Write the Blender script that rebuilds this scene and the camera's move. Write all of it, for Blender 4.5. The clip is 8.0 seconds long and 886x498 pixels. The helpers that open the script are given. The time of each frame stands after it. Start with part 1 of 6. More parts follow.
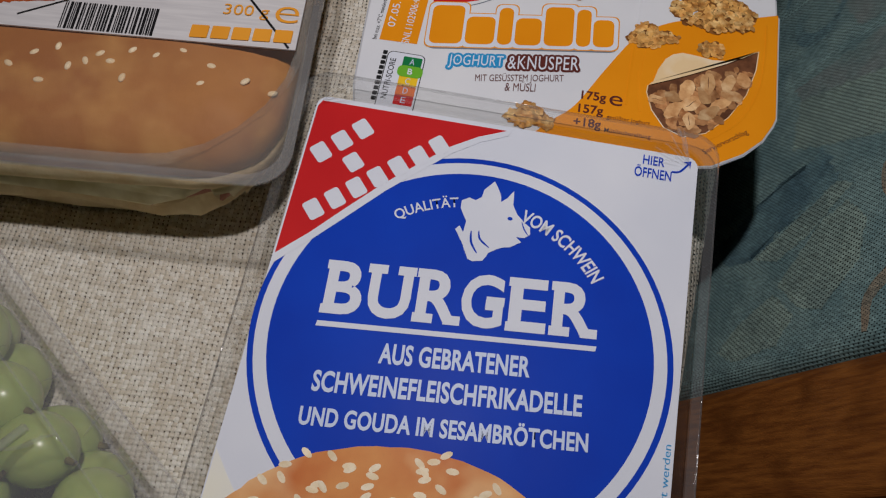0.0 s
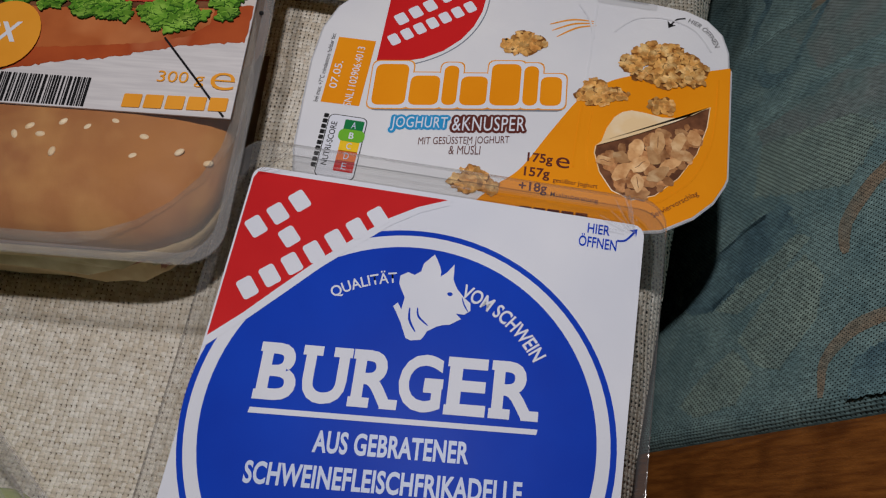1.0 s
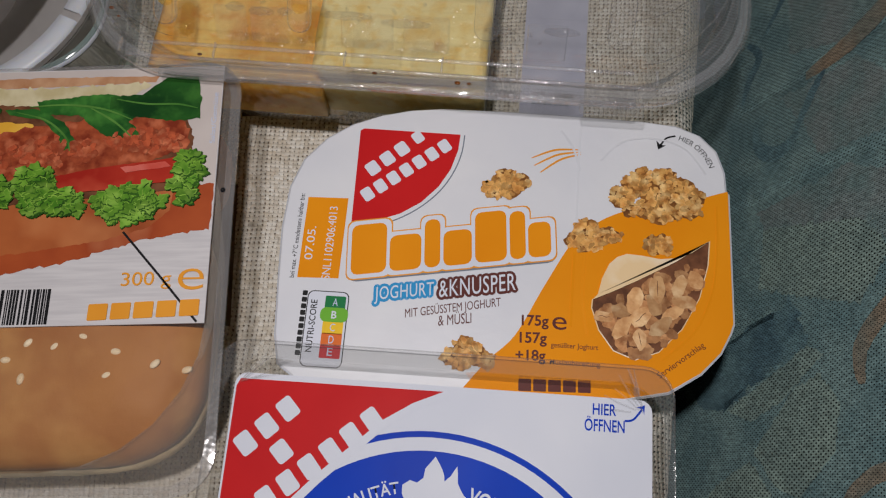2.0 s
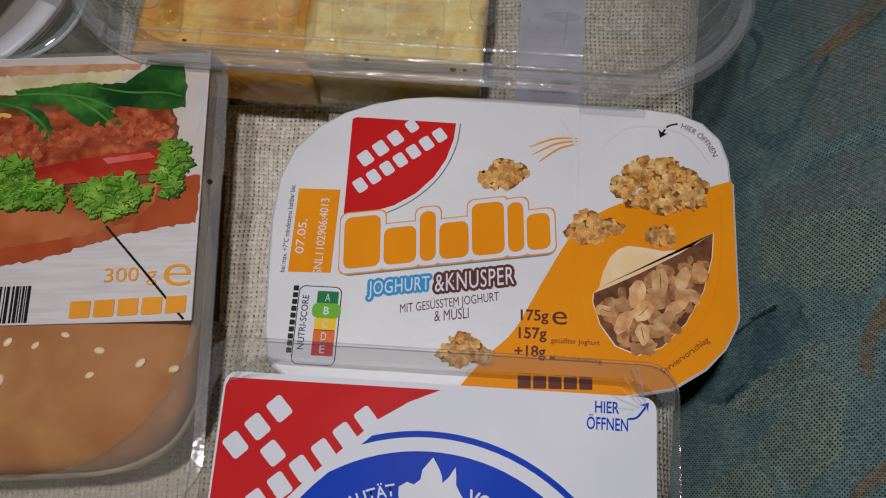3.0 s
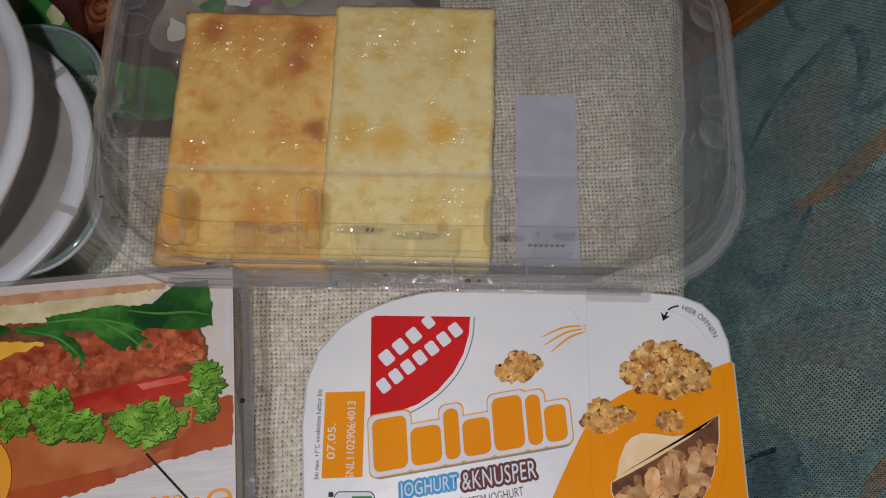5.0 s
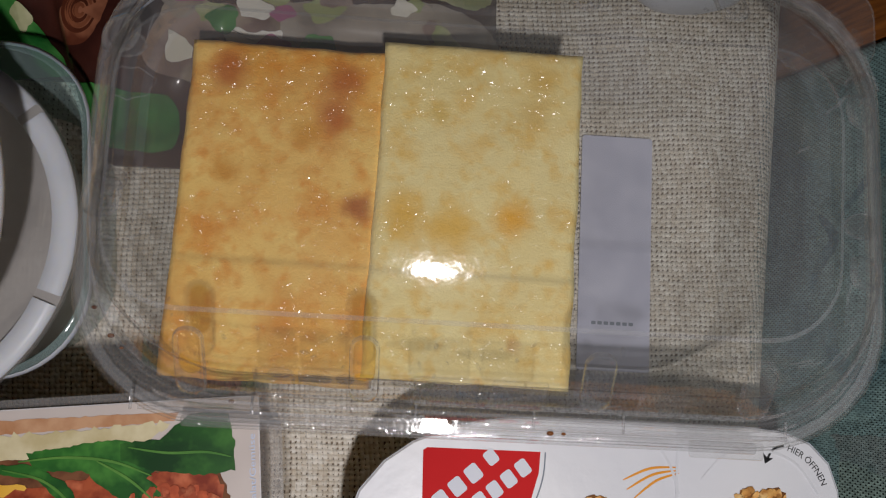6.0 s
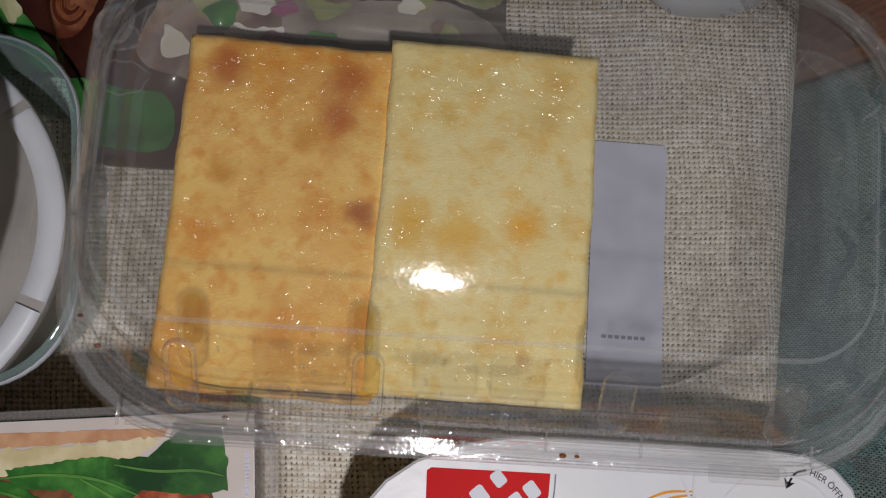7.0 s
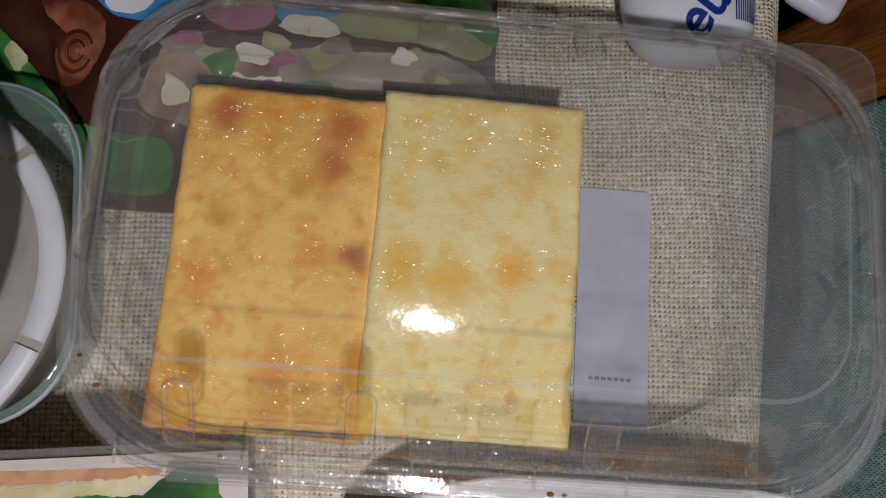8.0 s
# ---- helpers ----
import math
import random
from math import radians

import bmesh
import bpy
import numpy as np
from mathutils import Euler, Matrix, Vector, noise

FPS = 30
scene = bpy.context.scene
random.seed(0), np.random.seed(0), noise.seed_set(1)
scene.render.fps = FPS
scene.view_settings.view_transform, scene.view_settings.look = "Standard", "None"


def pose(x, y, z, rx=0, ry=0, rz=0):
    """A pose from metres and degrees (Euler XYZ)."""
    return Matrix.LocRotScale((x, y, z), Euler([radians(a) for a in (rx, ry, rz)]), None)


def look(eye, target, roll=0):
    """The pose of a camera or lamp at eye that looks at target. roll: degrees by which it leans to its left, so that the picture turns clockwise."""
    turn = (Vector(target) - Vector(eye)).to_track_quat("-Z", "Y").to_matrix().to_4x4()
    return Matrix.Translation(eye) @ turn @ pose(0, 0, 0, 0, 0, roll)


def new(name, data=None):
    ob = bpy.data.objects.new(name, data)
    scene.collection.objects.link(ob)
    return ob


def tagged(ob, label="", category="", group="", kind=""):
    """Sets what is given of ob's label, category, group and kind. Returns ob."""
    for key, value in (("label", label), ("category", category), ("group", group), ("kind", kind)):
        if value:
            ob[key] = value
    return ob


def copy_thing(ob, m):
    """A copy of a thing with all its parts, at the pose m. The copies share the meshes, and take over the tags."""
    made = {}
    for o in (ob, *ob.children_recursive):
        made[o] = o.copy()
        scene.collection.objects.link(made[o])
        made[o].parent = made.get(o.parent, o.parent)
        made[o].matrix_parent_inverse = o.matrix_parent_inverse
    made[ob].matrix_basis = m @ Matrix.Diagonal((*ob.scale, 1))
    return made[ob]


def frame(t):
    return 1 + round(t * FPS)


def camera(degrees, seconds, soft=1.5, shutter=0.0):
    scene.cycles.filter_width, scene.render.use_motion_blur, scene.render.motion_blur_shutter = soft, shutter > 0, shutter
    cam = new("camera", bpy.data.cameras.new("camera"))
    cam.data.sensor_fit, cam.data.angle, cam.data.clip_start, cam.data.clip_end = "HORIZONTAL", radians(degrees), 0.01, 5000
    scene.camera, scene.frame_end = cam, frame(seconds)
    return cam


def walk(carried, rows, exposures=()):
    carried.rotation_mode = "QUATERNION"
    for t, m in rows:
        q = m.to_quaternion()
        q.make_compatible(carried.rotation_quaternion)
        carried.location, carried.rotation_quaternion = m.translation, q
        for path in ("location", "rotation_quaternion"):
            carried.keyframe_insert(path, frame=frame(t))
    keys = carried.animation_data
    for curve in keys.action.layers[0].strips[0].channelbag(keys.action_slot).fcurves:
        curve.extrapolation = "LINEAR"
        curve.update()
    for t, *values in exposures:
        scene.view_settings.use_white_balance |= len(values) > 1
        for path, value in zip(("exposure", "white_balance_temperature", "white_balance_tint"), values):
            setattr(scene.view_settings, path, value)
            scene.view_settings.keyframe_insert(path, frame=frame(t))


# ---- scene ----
cam = camera(55.8, 8.0, soft=1.2)
PATH = [
    (0, (0.014, -0.015, 0.281), (-0.033, 0.818, -1.537), 1.6),
    (0.2, (0.015, -0.01, 0.284), (-0.012, 0.82, -1.536), 3.1),
    (0.5, (0.023, -0.006, 0.293), (-0.031, 0.825, -1.526), 1.0),
    (1, (0.03, 0.01, 0.284), (-0.016, 0.838, -1.536), 0.6),
    (1.4, (0.03, 0.045, 0.29), (-0.004, 0.829, -1.549), -1.8),
    (1.5, (0.035, 0.061, 0.296), (-0.011, 0.812, -1.557), -3.6),
    (1.7, (0.032, 0.083, 0.301), (-0.008, 0.769, -1.577), -5.0),
    (3, (0.029, 0.092, 0.292), (0.014, 0.722, -1.606), -3.9),
    (3.5, (0.02, 0.091, 0.293), (0.021, 0.715, -1.607), -2.5),
    (4, (0.008, 0.079, 0.296), (0.021, 0.707, -1.603), -1.1),
    (4.5, (0.004, 0.104, 0.299), (0.044, 0.708, -1.607), -0.0),
    (5, (0.019, 0.153, 0.326), (0.071, 0.748, -1.583), -1.2),
    (5.2, (0.016, 0.177, 0.317), (0.079, 0.761, -1.595), 0.5),
    (6.3, (-0.007, 0.243, 0.283), (0.113, 0.482, -1.699), 23.0),
    (6.5, (-0.006, 0.24, 0.277), (0.106, 0.492, -1.704), 20.6),
    (7, (-0.007, 0.241, 0.28), (0.122, 0.546, -1.692), 19.6),
    (7.5, (-0.009, 0.237, 0.287), (0.136, 0.612, -1.672), 18.2),
    (8, (-0.008, 0.24, 0.287), (0.152, 0.643, -1.665), 18.6),
]
walk(cam, [(t, look(eye, target, roll)) for t, eye, target, roll in PATH],
     [(0.0, 0.0), (0.7, 0.0), (1.5, 0.15), (3.0, 0.05), (4.5, 0.0), (5.2, 0.10), (6.5, 0.19), (7.5, 0.24), (8.0, 0.38)])

# ---- world and light ----
world = bpy.data.worlds.new("world")
scene.world = world
world.use_nodes = True
world.node_tree.nodes["Background"].inputs[0].default_value = (0.80, 0.86, 1.0, 1)
world.node_tree.nodes["Background"].inputs[1].default_value = 0.25
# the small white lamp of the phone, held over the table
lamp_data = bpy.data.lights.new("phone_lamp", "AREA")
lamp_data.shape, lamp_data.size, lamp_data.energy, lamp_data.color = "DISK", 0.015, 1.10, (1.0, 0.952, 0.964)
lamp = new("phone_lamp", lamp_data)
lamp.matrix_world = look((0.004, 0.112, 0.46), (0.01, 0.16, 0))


# ---- materials ----
def nodes_of(name):
    m = bpy.data.materials.new(name)
    m.use_nodes = True
    t = m.node_tree
    return m, t, t.nodes["Principled BSDF"], t.nodes, t.links


def rgb(c):
    """sRGB 0..255 to linear."""
    return tuple(((v / 255 + 0.055) / 1.055) ** 2.4 if v > 10 else v / 3294 for v in c) + (1,)


def surf(name, c1, c2=None, scale=60.0, rough=0.5, bump=0.0, bscale=300.0, coat=0.0, spec=0.2, island=0.0, detail=4.0, lo=0.35, hi=0.65, sss=0.0, c3=None, s3=20.0, stretch=(1, 1, 1)):
    """Two colours mixed by noise, a third by broader noise, fine bump."""
    m, t, p, nd, ln = nodes_of(name)
    c2 = c2 or c1
    co = nd.new("ShaderNodeTexCoord")
    mp = nd.new("ShaderNodeMapping")
    mp.inputs["Scale"].default_value = stretch
    ln.new(co.outputs["Object"], mp.inputs["Vector"])
    n = nd.new("ShaderNodeTexNoise")
    n.inputs["Scale"].default_value, n.inputs["Detail"].default_value = scale, detail
    ln.new(mp.outputs[0], n.inputs["Vector"])
    r = nd.new("ShaderNodeMapRange")
    r.inputs["From Min"].default_value, r.inputs["From Max"].default_value = lo, hi
    ln.new(n.outputs["Fac"], r.inputs["Value"])
    mx = nd.new("ShaderNodeMix")
    mx.data_type = "RGBA"
    mx.inputs["A"].default_value, mx.inputs["B"].default_value = rgb(c1), rgb(c2)
    ln.new(r.outputs[0], mx.inputs["Factor"])
    out = mx.outputs["Result"]
    if c3:
        n3 = nd.new("ShaderNodeTexNoise")
        n3.inputs["Scale"].default_value, n3.inputs["Detail"].default_value = s3, 3
        ln.new(co.outputs["Object"], n3.inputs["Vector"])
        r3 = nd.new("ShaderNodeMapRange")
        r3.inputs["From Min"].default_value, r3.inputs["From Max"].default_value = 0.5, 0.72
        ln.new(n3.outputs["Fac"], r3.inputs["Value"])
        m3 = nd.new("ShaderNodeMix")
        m3.data_type = "RGBA"
        m3.inputs["B"].default_value = rgb(c3)
        ln.new(r3.outputs[0], m3.inputs["Factor"])
        ln.new(out, m3.inputs["A"])
        out = m3.outputs["Result"]
    if island:
        g = nd.new("ShaderNodeNewGeometry")
        hs = nd.new("ShaderNodeHueSaturation")
        mr = nd.new("ShaderNodeMapRange")
        mr.inputs["To Min"].default_value, mr.inputs["To Max"].default_value = 1 - island, 1 + island
        ln.new(g.outputs["Random Per Island"], mr.inputs["Value"])
        ln.new(mr.outputs[0], hs.inputs["Value"])
        ln.new(out, hs.inputs["Color"])
        out = hs.outputs["Color"]
    ln.new(out, p.inputs["Base Color"])
    p.inputs["Roughness"].default_value = rough
    p.inputs["Specular IOR Level"].default_value = spec
    p.inputs["Coat Weight"].default_value, p.inputs["Coat Roughness"].default_value = coat, 0.12
    if sss:
        p.inputs["Subsurface Weight"].default_value = sss
        p.inputs["Subsurface Radius"].default_value = (0.006, 0.004, 0.002)
        p.inputs["Subsurface Scale"].default_value = 1.0
    if bump:
        nb = nd.new("ShaderNodeTexNoise")
        nb.inputs["Scale"].default_value, nb.inputs["Detail"].default_value = bscale, 5
        ln.new(mp.outputs[0], nb.inputs["Vector"])
        b = nd.new("ShaderNodeBump")
        b.inputs["Strength"].default_value, b.inputs["Distance"].default_value = bump, 0.001
        ln.new(nb.outputs["Fac"], b.inputs["Height"])
        ln.new(b.outputs[0], p.inputs["Normal"])
    return m


def clear(name, tint=(0.95, 0.95, 0.94), haze=0.05, rough=0.06, ior=1.5, bump=0.25, bscale=90.0, hazec=(0.75, 0.76, 0.78), edge=0.45, milk=0.0):
    """Thin clear plastic: it lets light through, shines by Fresnel, and has a little haze."""
    m, t, p, nd, ln = nodes_of(name)
    nd.remove(p)
    tr = nd.new("ShaderNodeBsdfTransparent")
    tr.inputs[0].default_value = tint + (1,)
    gl = nd.new("ShaderNodeBsdfGlossy")
    gl.inputs["Roughness"].default_value = rough
    df = nd.new("ShaderNodeBsdfDiffuse")
    df.inputs[0].default_value = hazec + (1,)
    lw = nd.new("ShaderNodeLayerWeight")
    lw.inputs["Blend"].default_value = 0.5
    pw = nd.new("ShaderNodeMath")
    pw.operation, pw.inputs[1].default_value = "POWER", 3.0
    ln.new(lw.outputs["Facing"], pw.inputs[0])
    fr = nd.new("ShaderNodeMapRange")
    fr.inputs["To Min"].default_value, fr.inputs["To Max"].default_value = ((ior - 1) / (ior + 1)) ** 2, edge
    ln.new(pw.outputs[0], fr.inputs["Value"])
    co = nd.new("ShaderNodeTexCoord")
    n = nd.new("ShaderNodeTexNoise")
    n.inputs["Scale"].default_value, n.inputs["Detail"].default_value = bscale, 3
    ln.new(co.outputs["Object"], n.inputs["Vector"])
    b = nd.new("ShaderNodeBump")
    b.inputs["Strength"].default_value, b.inputs["Distance"].default_value = bump, 0.002
    ln.new(n.outputs["Fac"], b.inputs["Height"])
    ln.new(b.outputs[0], gl.inputs["Normal"])
    ln.new(b.outputs[0], lw.inputs["Normal"])
    n2 = nd.new("ShaderNodeTexNoise")
    n2.inputs["Scale"].default_value, n2.inputs["Detail"].default_value = 35, 5
    ln.new(co.outputs["Object"], n2.inputs["Vector"])
    mr = nd.new("ShaderNodeMapRange")
    mr.inputs["To Min"].default_value, mr.inputs["To Max"].default_value = haze * 0.5, haze * 1.5
    ln.new(n2.outputs["Fac"], mr.inputs["Value"])
    m1, m2 = nd.new("ShaderNodeMixShader"), nd.new("ShaderNodeMixShader")
    ln.new(mr.outputs[0], m1.inputs[0])
    ln.new(tr.outputs[0], m1.inputs[1])
    body = df.outputs[0]
    if milk:
        tl, mm_ = nd.new("ShaderNodeBsdfTranslucent"), nd.new("ShaderNodeMixShader")
        tl.inputs[0].default_value, mm_.inputs[0].default_value = hazec + (1,), milk
        ln.new(body, mm_.inputs[1])
        ln.new(tl.outputs[0], mm_.inputs[2])
        body = mm_.outputs[0]
    ln.new(body, m1.inputs[2])
    ln.new(fr.outputs[0], m2.inputs[0])
    ln.new(m1.outputs[0], m2.inputs[1])
    ln.new(gl.outputs[0], m2.inputs[2])
    ln.new(m2.outputs[0], nd["Material Output"].inputs["Surface"])
    return m


def fabric(name, c1, c2, hole, pitch=0.0016, fill=0.5, holes=0.5):
    """Woven upholstery: rows of small stitches with dark points between them."""
    m, t, p, nd, ln = nodes_of(name)
    co = nd.new("ShaderNodeTexCoord")
    wob = nd.new("ShaderNodeTexNoise")
    wob.inputs["Scale"].default_value = 90
    ln.new(co.outputs["Object"], wob.inputs["Vector"])
    wm = nd.new("ShaderNodeVectorMath")
    wm.operation = "MULTIPLY_ADD"
    wm.inputs[1].default_value = (0.0006, 0.0006, 0)
    ln.new(wob.outputs["Color"], wm.inputs[0])
    ln.new(co.outputs["Object"], wm.inputs[2])
    sep = nd.new("ShaderNodeSeparateXYZ")
    ln.new(wm.outputs[0], sep.inputs[0])

    def op(kind, a, b=None):
        q = nd.new("ShaderNodeMath")
        q.operation = kind
        for k, v in enumerate((a, b)):
            if v is None:
                continue
            if isinstance(v, (int, float)):
                q.inputs[k].default_value = v
            else:
                ln.new(v, q.inputs[k])
        return q.outputs[0]
    cx = op("COSINE", op("MULTIPLY", sep.outputs[0], 6.2832 / pitch))
    cy = op("COSINE", op("MULTIPLY", sep.outputs[1], 6.2832 / (pitch * 0.8)))
    dot = nd.new("ShaderNodeMapRange")
    dot.inputs["From Min"].default_value, dot.inputs["From Max"].default_value = 0.75 - fill * 0.7, 1.0 - fill * 0.6
    ln.new(op("MULTIPLY", cx, cy), dot.inputs["Value"])
    rows = op("COSINE", op("MULTIPLY", sep.outputs[1], 6.2832 / (pitch * 0.4)))
    n = nd.new("ShaderNodeTexNoise")
    n.inputs["Scale"].default_value, n.inputs["Detail"].default_value = 55, 6
    ln.new(co.outputs["Object"], n.inputs["Vector"])
    r = nd.new("ShaderNodeMapRange")
    r.inputs["From Min"].default_value, r.inputs["From Max"].default_value = 0.38, 0.62
    ln.new(n.outputs["Fac"], r.inputs["Value"])
    mx = nd.new("ShaderNodeMix")
    mx.data_type = "RGBA"
    mx.inputs["A"].default_value, mx.inputs["B"].default_value = rgb(c1), rgb(c2)
    ln.new(r.outputs[0], mx.inputs["Factor"])
    nh = nd.new("ShaderNodeTexNoise")
    nh.inputs["Scale"].default_value, nh.inputs["Detail"].default_value = 38, 4
    ln.new(co.outputs["Object"], nh.inputs["Vector"])
    rh = nd.new("ShaderNodeMapRange")
    rh.inputs["From Min"].default_value, rh.inputs["From Max"].default_value = 0.62 - holes * 0.4, 0.78 - holes * 0.4
    ln.new(nh.outputs["Fac"], rh.inputs["Value"])
    mul = nd.new("ShaderNodeMath")
    mul.operation = "MULTIPLY"
    ln.new(dot.outputs[0], mul.inputs[0])
    ln.new(rh.outputs[0], mul.inputs[1])
    m2 = nd.new("ShaderNodeMix")
    m2.data_type = "RGBA"
    m2.inputs["B"].default_value = rgb(hole)
    ln.new(mul.outputs[0], m2.inputs["Factor"])
    ln.new(mx.outputs["Result"], m2.inputs["A"])
    # single threads lighter and darker than their neighbours
    st = nd.new("ShaderNodeTexNoise")
    st.inputs["Scale"].default_value, st.inputs["Detail"].default_value = 900, 3
    sm = nd.new("ShaderNodeMapping")
    sm.inputs["Scale"].default_value = (0.35, 1.0, 1.0)
    ln.new(wm.outputs[0], sm.inputs["Vector"])
    ln.new(sm.outputs[0], st.inputs["Vector"])
    hv = nd.new("ShaderNodeHueSaturation")
    hr = nd.new("ShaderNodeMapRange")
    hr.inputs["From Min"].default_value, hr.inputs["From Max"].default_value = 0.3, 0.7
    hr.inputs["To Min"].default_value, hr.inputs["To Max"].default_value = 0.62, 1.34
    ln.new(st.outputs["Fac"], hr.inputs["Value"])
    ln.new(hr.outputs[0], hv.inputs["Value"])
    ln.new(m2.outputs["Result"], hv.inputs["Color"])
    ln.new(hv.outputs["Color"], p.inputs["Base Color"])
    p.inputs["Roughness"].default_value, p.inputs["Specular IOR Level"].default_value = 0.85, 0.25
    b = nd.new("ShaderNodeBump")
    b.inputs["Strength"].default_value, b.inputs["Distance"].default_value, b.invert = 0.6, 0.0006, True
    ln.new(op("ADD", dot.outputs[0], op("MULTIPLY", rows, 0.25)), b.inputs["Height"])
    b2 = nd.new("ShaderNodeBump")
    b2.inputs["Strength"].default_value, b2.inputs["Distance"].default_value = 0.4, 0.0008
    fn = nd.new("ShaderNodeTexNoise")
    fn.inputs["Scale"].default_value = 1300
    ln.new(co.outputs["Object"], fn.inputs["Vector"])
    ln.new(fn.outputs["Fac"], b2.inputs["Height"])
    ln.new(b.outputs[0], b2.inputs["Normal"])
    ln.new(b2.outputs[0], p.inputs["Normal"])
    return m


WALL = surf("wall_paint", (128, 122, 116), (118, 112, 106), 6, 0.9, 0.1, 200)
FLOOR = surf("floor_wood", (110, 78, 52), (88, 60, 40), 9, 0.5, 0.1, 60, stretch=(1, 8, 1))
WOOD = surf("oak_stained", (150, 92, 40), (116, 66, 28), 26, 0.5, 0.5, 140, stretch=(2.4, 22, 2.4), c3=(92, 50, 20), s3=40, coat=0.1)
BOARD = surf("table_wood", (142, 126, 106), (118, 104, 86), 30, 0.6, 0.2, 200)


def linen_material():
    """Yarns that pass over and under each other, each a little lighter or darker, with fine fibres."""
    m, t, p, nd, ln = nodes_of("linen_yarn")
    at = nd.new("ShaderNodeAttribute")
    at.attribute_name = "weave"
    sp = nd.new("ShaderNodeSeparateXYZ")
    ln.new(at.outputs["Vector"], sp.inputs[0])

    def op(kind, a, b=None):
        q = nd.new("ShaderNodeMath")
        q.operation = kind
        for k, v in enumerate((a, b)):
            if v is None:
                continue
            if isinstance(v, (int, float)):
                q.inputs[k].default_value = v
            else:
                ln.new(v, q.inputs[k])
        return q.outputs[0]
    ca, cb = op("COSINE", op("MULTIPLY", sp.outputs[0], math.pi)), op("COSINE", op("MULTIPLY", sp.outputs[1], math.pi))
    over = op("MULTIPLY", ca, cb)
    warp = op("MULTIPLY", op("POWER", op("ABSOLUTE", ca), 0.6), op("ADD", op("MULTIPLY", over, 0.45), 0.55))
    weft = op("MULTIPLY", op("POWER", op("ABSOLUTE", cb), 0.6), op("SUBTRACT", 0.55, op("MULTIPLY", over, 0.45)))
    h = op("MAXIMUM", warp, weft)
    b = nd.new("ShaderNodeBump")
    b.inputs["Strength"].default_value, b.inputs["Distance"].default_value = 0.9, 0.0005
    ln.new(h, b.inputs["Height"])
    co = nd.new("ShaderNodeTexCoord")
    fn = nd.new("ShaderNodeTexNoise")
    fn.inputs["Scale"].default_value, fn.inputs["Detail"].default_value = 2600, 3
    ln.new(co.outputs["Object"], fn.inputs["Vector"])
    b2 = nd.new("ShaderNodeBump")
    b2.inputs["Strength"].default_value, b2.inputs["Distance"].default_value = 0.5, 0.0004
    ln.new(fn.outputs["Fac"], b2.inputs["Height"])
    ln.new(b.outputs[0], b2.inputs["Normal"])
    ln.new(b2.outputs[0], p.inputs["Normal"])
    # each crossing has its own tone
    rn = nd.new("ShaderNodeVectorMath")
    rn.operation, rn.inputs[1].default_value = "SNAP", (1, 1, 1)
    sh = nd.new("ShaderNodeVectorMath")
    sh.operation, sh.inputs[1].default_value = "ADD", (0.5, 0.5, 0.5)
    ln.new(at.outputs["Vector"], sh.inputs[0])
    ln.new(sh.outputs[0], rn.inputs[0])
    wn = nd.new("ShaderNodeTexWhiteNoise")
    ln.new(rn.outputs[0], wn.inputs["Vector"])
    nz = nd.new("ShaderNodeTexNoise")
    nz.inputs["Scale"].default_value, nz.inputs["Detail"].default_value = 45, 6
    ln.new(co.outputs["Object"], nz.inputs["Vector"])
    f = op("ADD", op("MULTIPLY", wn.outputs["Value"], 0.75), op("MULTIPLY", op("SUBTRACT", nz.outputs["Fac"], 0.5), 1.2))
    mx = nd.new("ShaderNodeMix")
    mx.data_type, mx.clamp_factor = "RGBA", True
    mx.inputs["A"].default_value, mx.inputs["B"].default_value = rgb((220, 210, 192)), rgb((255, 252, 242))
    ln.new(f, mx.inputs["Factor"])
    ln.new(mx.outputs["Result"], p.inputs["Base Color"])
    p.inputs["Roughness"].default_value, p.inputs["Specular IOR Level"].default_value = 0.9, 0.15
    return m


LINEN = linen_material()
TEAL = fabric("teal_upholstery", (134, 162, 160), (112, 142, 144), (16, 22, 24), 0.0020, 0.44, 0.85)
TEALMESH = fabric("teal_openwork", (150, 172, 162), (130, 152, 146), (8, 12, 12), 0.0022, 0.58, 1.9)
NAVY = fabric("navy_yarn", (88, 118, 128), (114, 146, 150), (24, 38, 46), 0.0017, 0.46, 1.2)
TAN = fabric("tan_yarn", (156, 138, 116), (132, 134, 122), (60, 62, 58), 0.0017, 0.42, 1.1)
GREYTEAL = fabric("grey_teal_yarn", (136, 148, 146), (120, 144, 142), (30, 38, 40), 0.0019, 0.36, 0.9)
PET = clear("clear_plastic", tint=(0.97, 0.97, 0.965), haze=0.05, rough=0.075, ior=1.42, bump=0.06, bscale=140, edge=0.6)
PETBASE = clear("clear_base_plastic", tint=(0.985, 0.985, 0.98), haze=0.12, ior=1.35, bump=0.14, hazec=(0.62, 0.62, 0.63), edge=0.6)
# dark tint that draws the refraction lines in clear edges
PETDARK = clear("plastic_shadow_line", tint=(0.78, 0.77, 0.75), haze=0.06, rough=0.1, ior=1.5, bump=0.2, edge=0.9)
# pale haze in SHINE and PETEDGE draws the plastic's bright edge lines
SHINE = clear("plastic_ridge_shine", tint=(0.97, 0.97, 0.97), haze=0.10, rough=0.05, ior=1.7, bump=0.5, bscale=260, hazec=(0.8, 0.8, 0.82), edge=0.6)
GLINT = clear("rounded_plastic_edge", tint=(0.97, 0.97, 0.97), haze=0.015, rough=0.035, ior=1.6, bump=0.05, edge=0.3)
TRAYCLEAR = clear("clear_tray_plastic", tint=(0.955, 0.955, 0.95), haze=0.045, rough=0.07, ior=1.45, bump=0.25, bscale=120, edge=0.8)
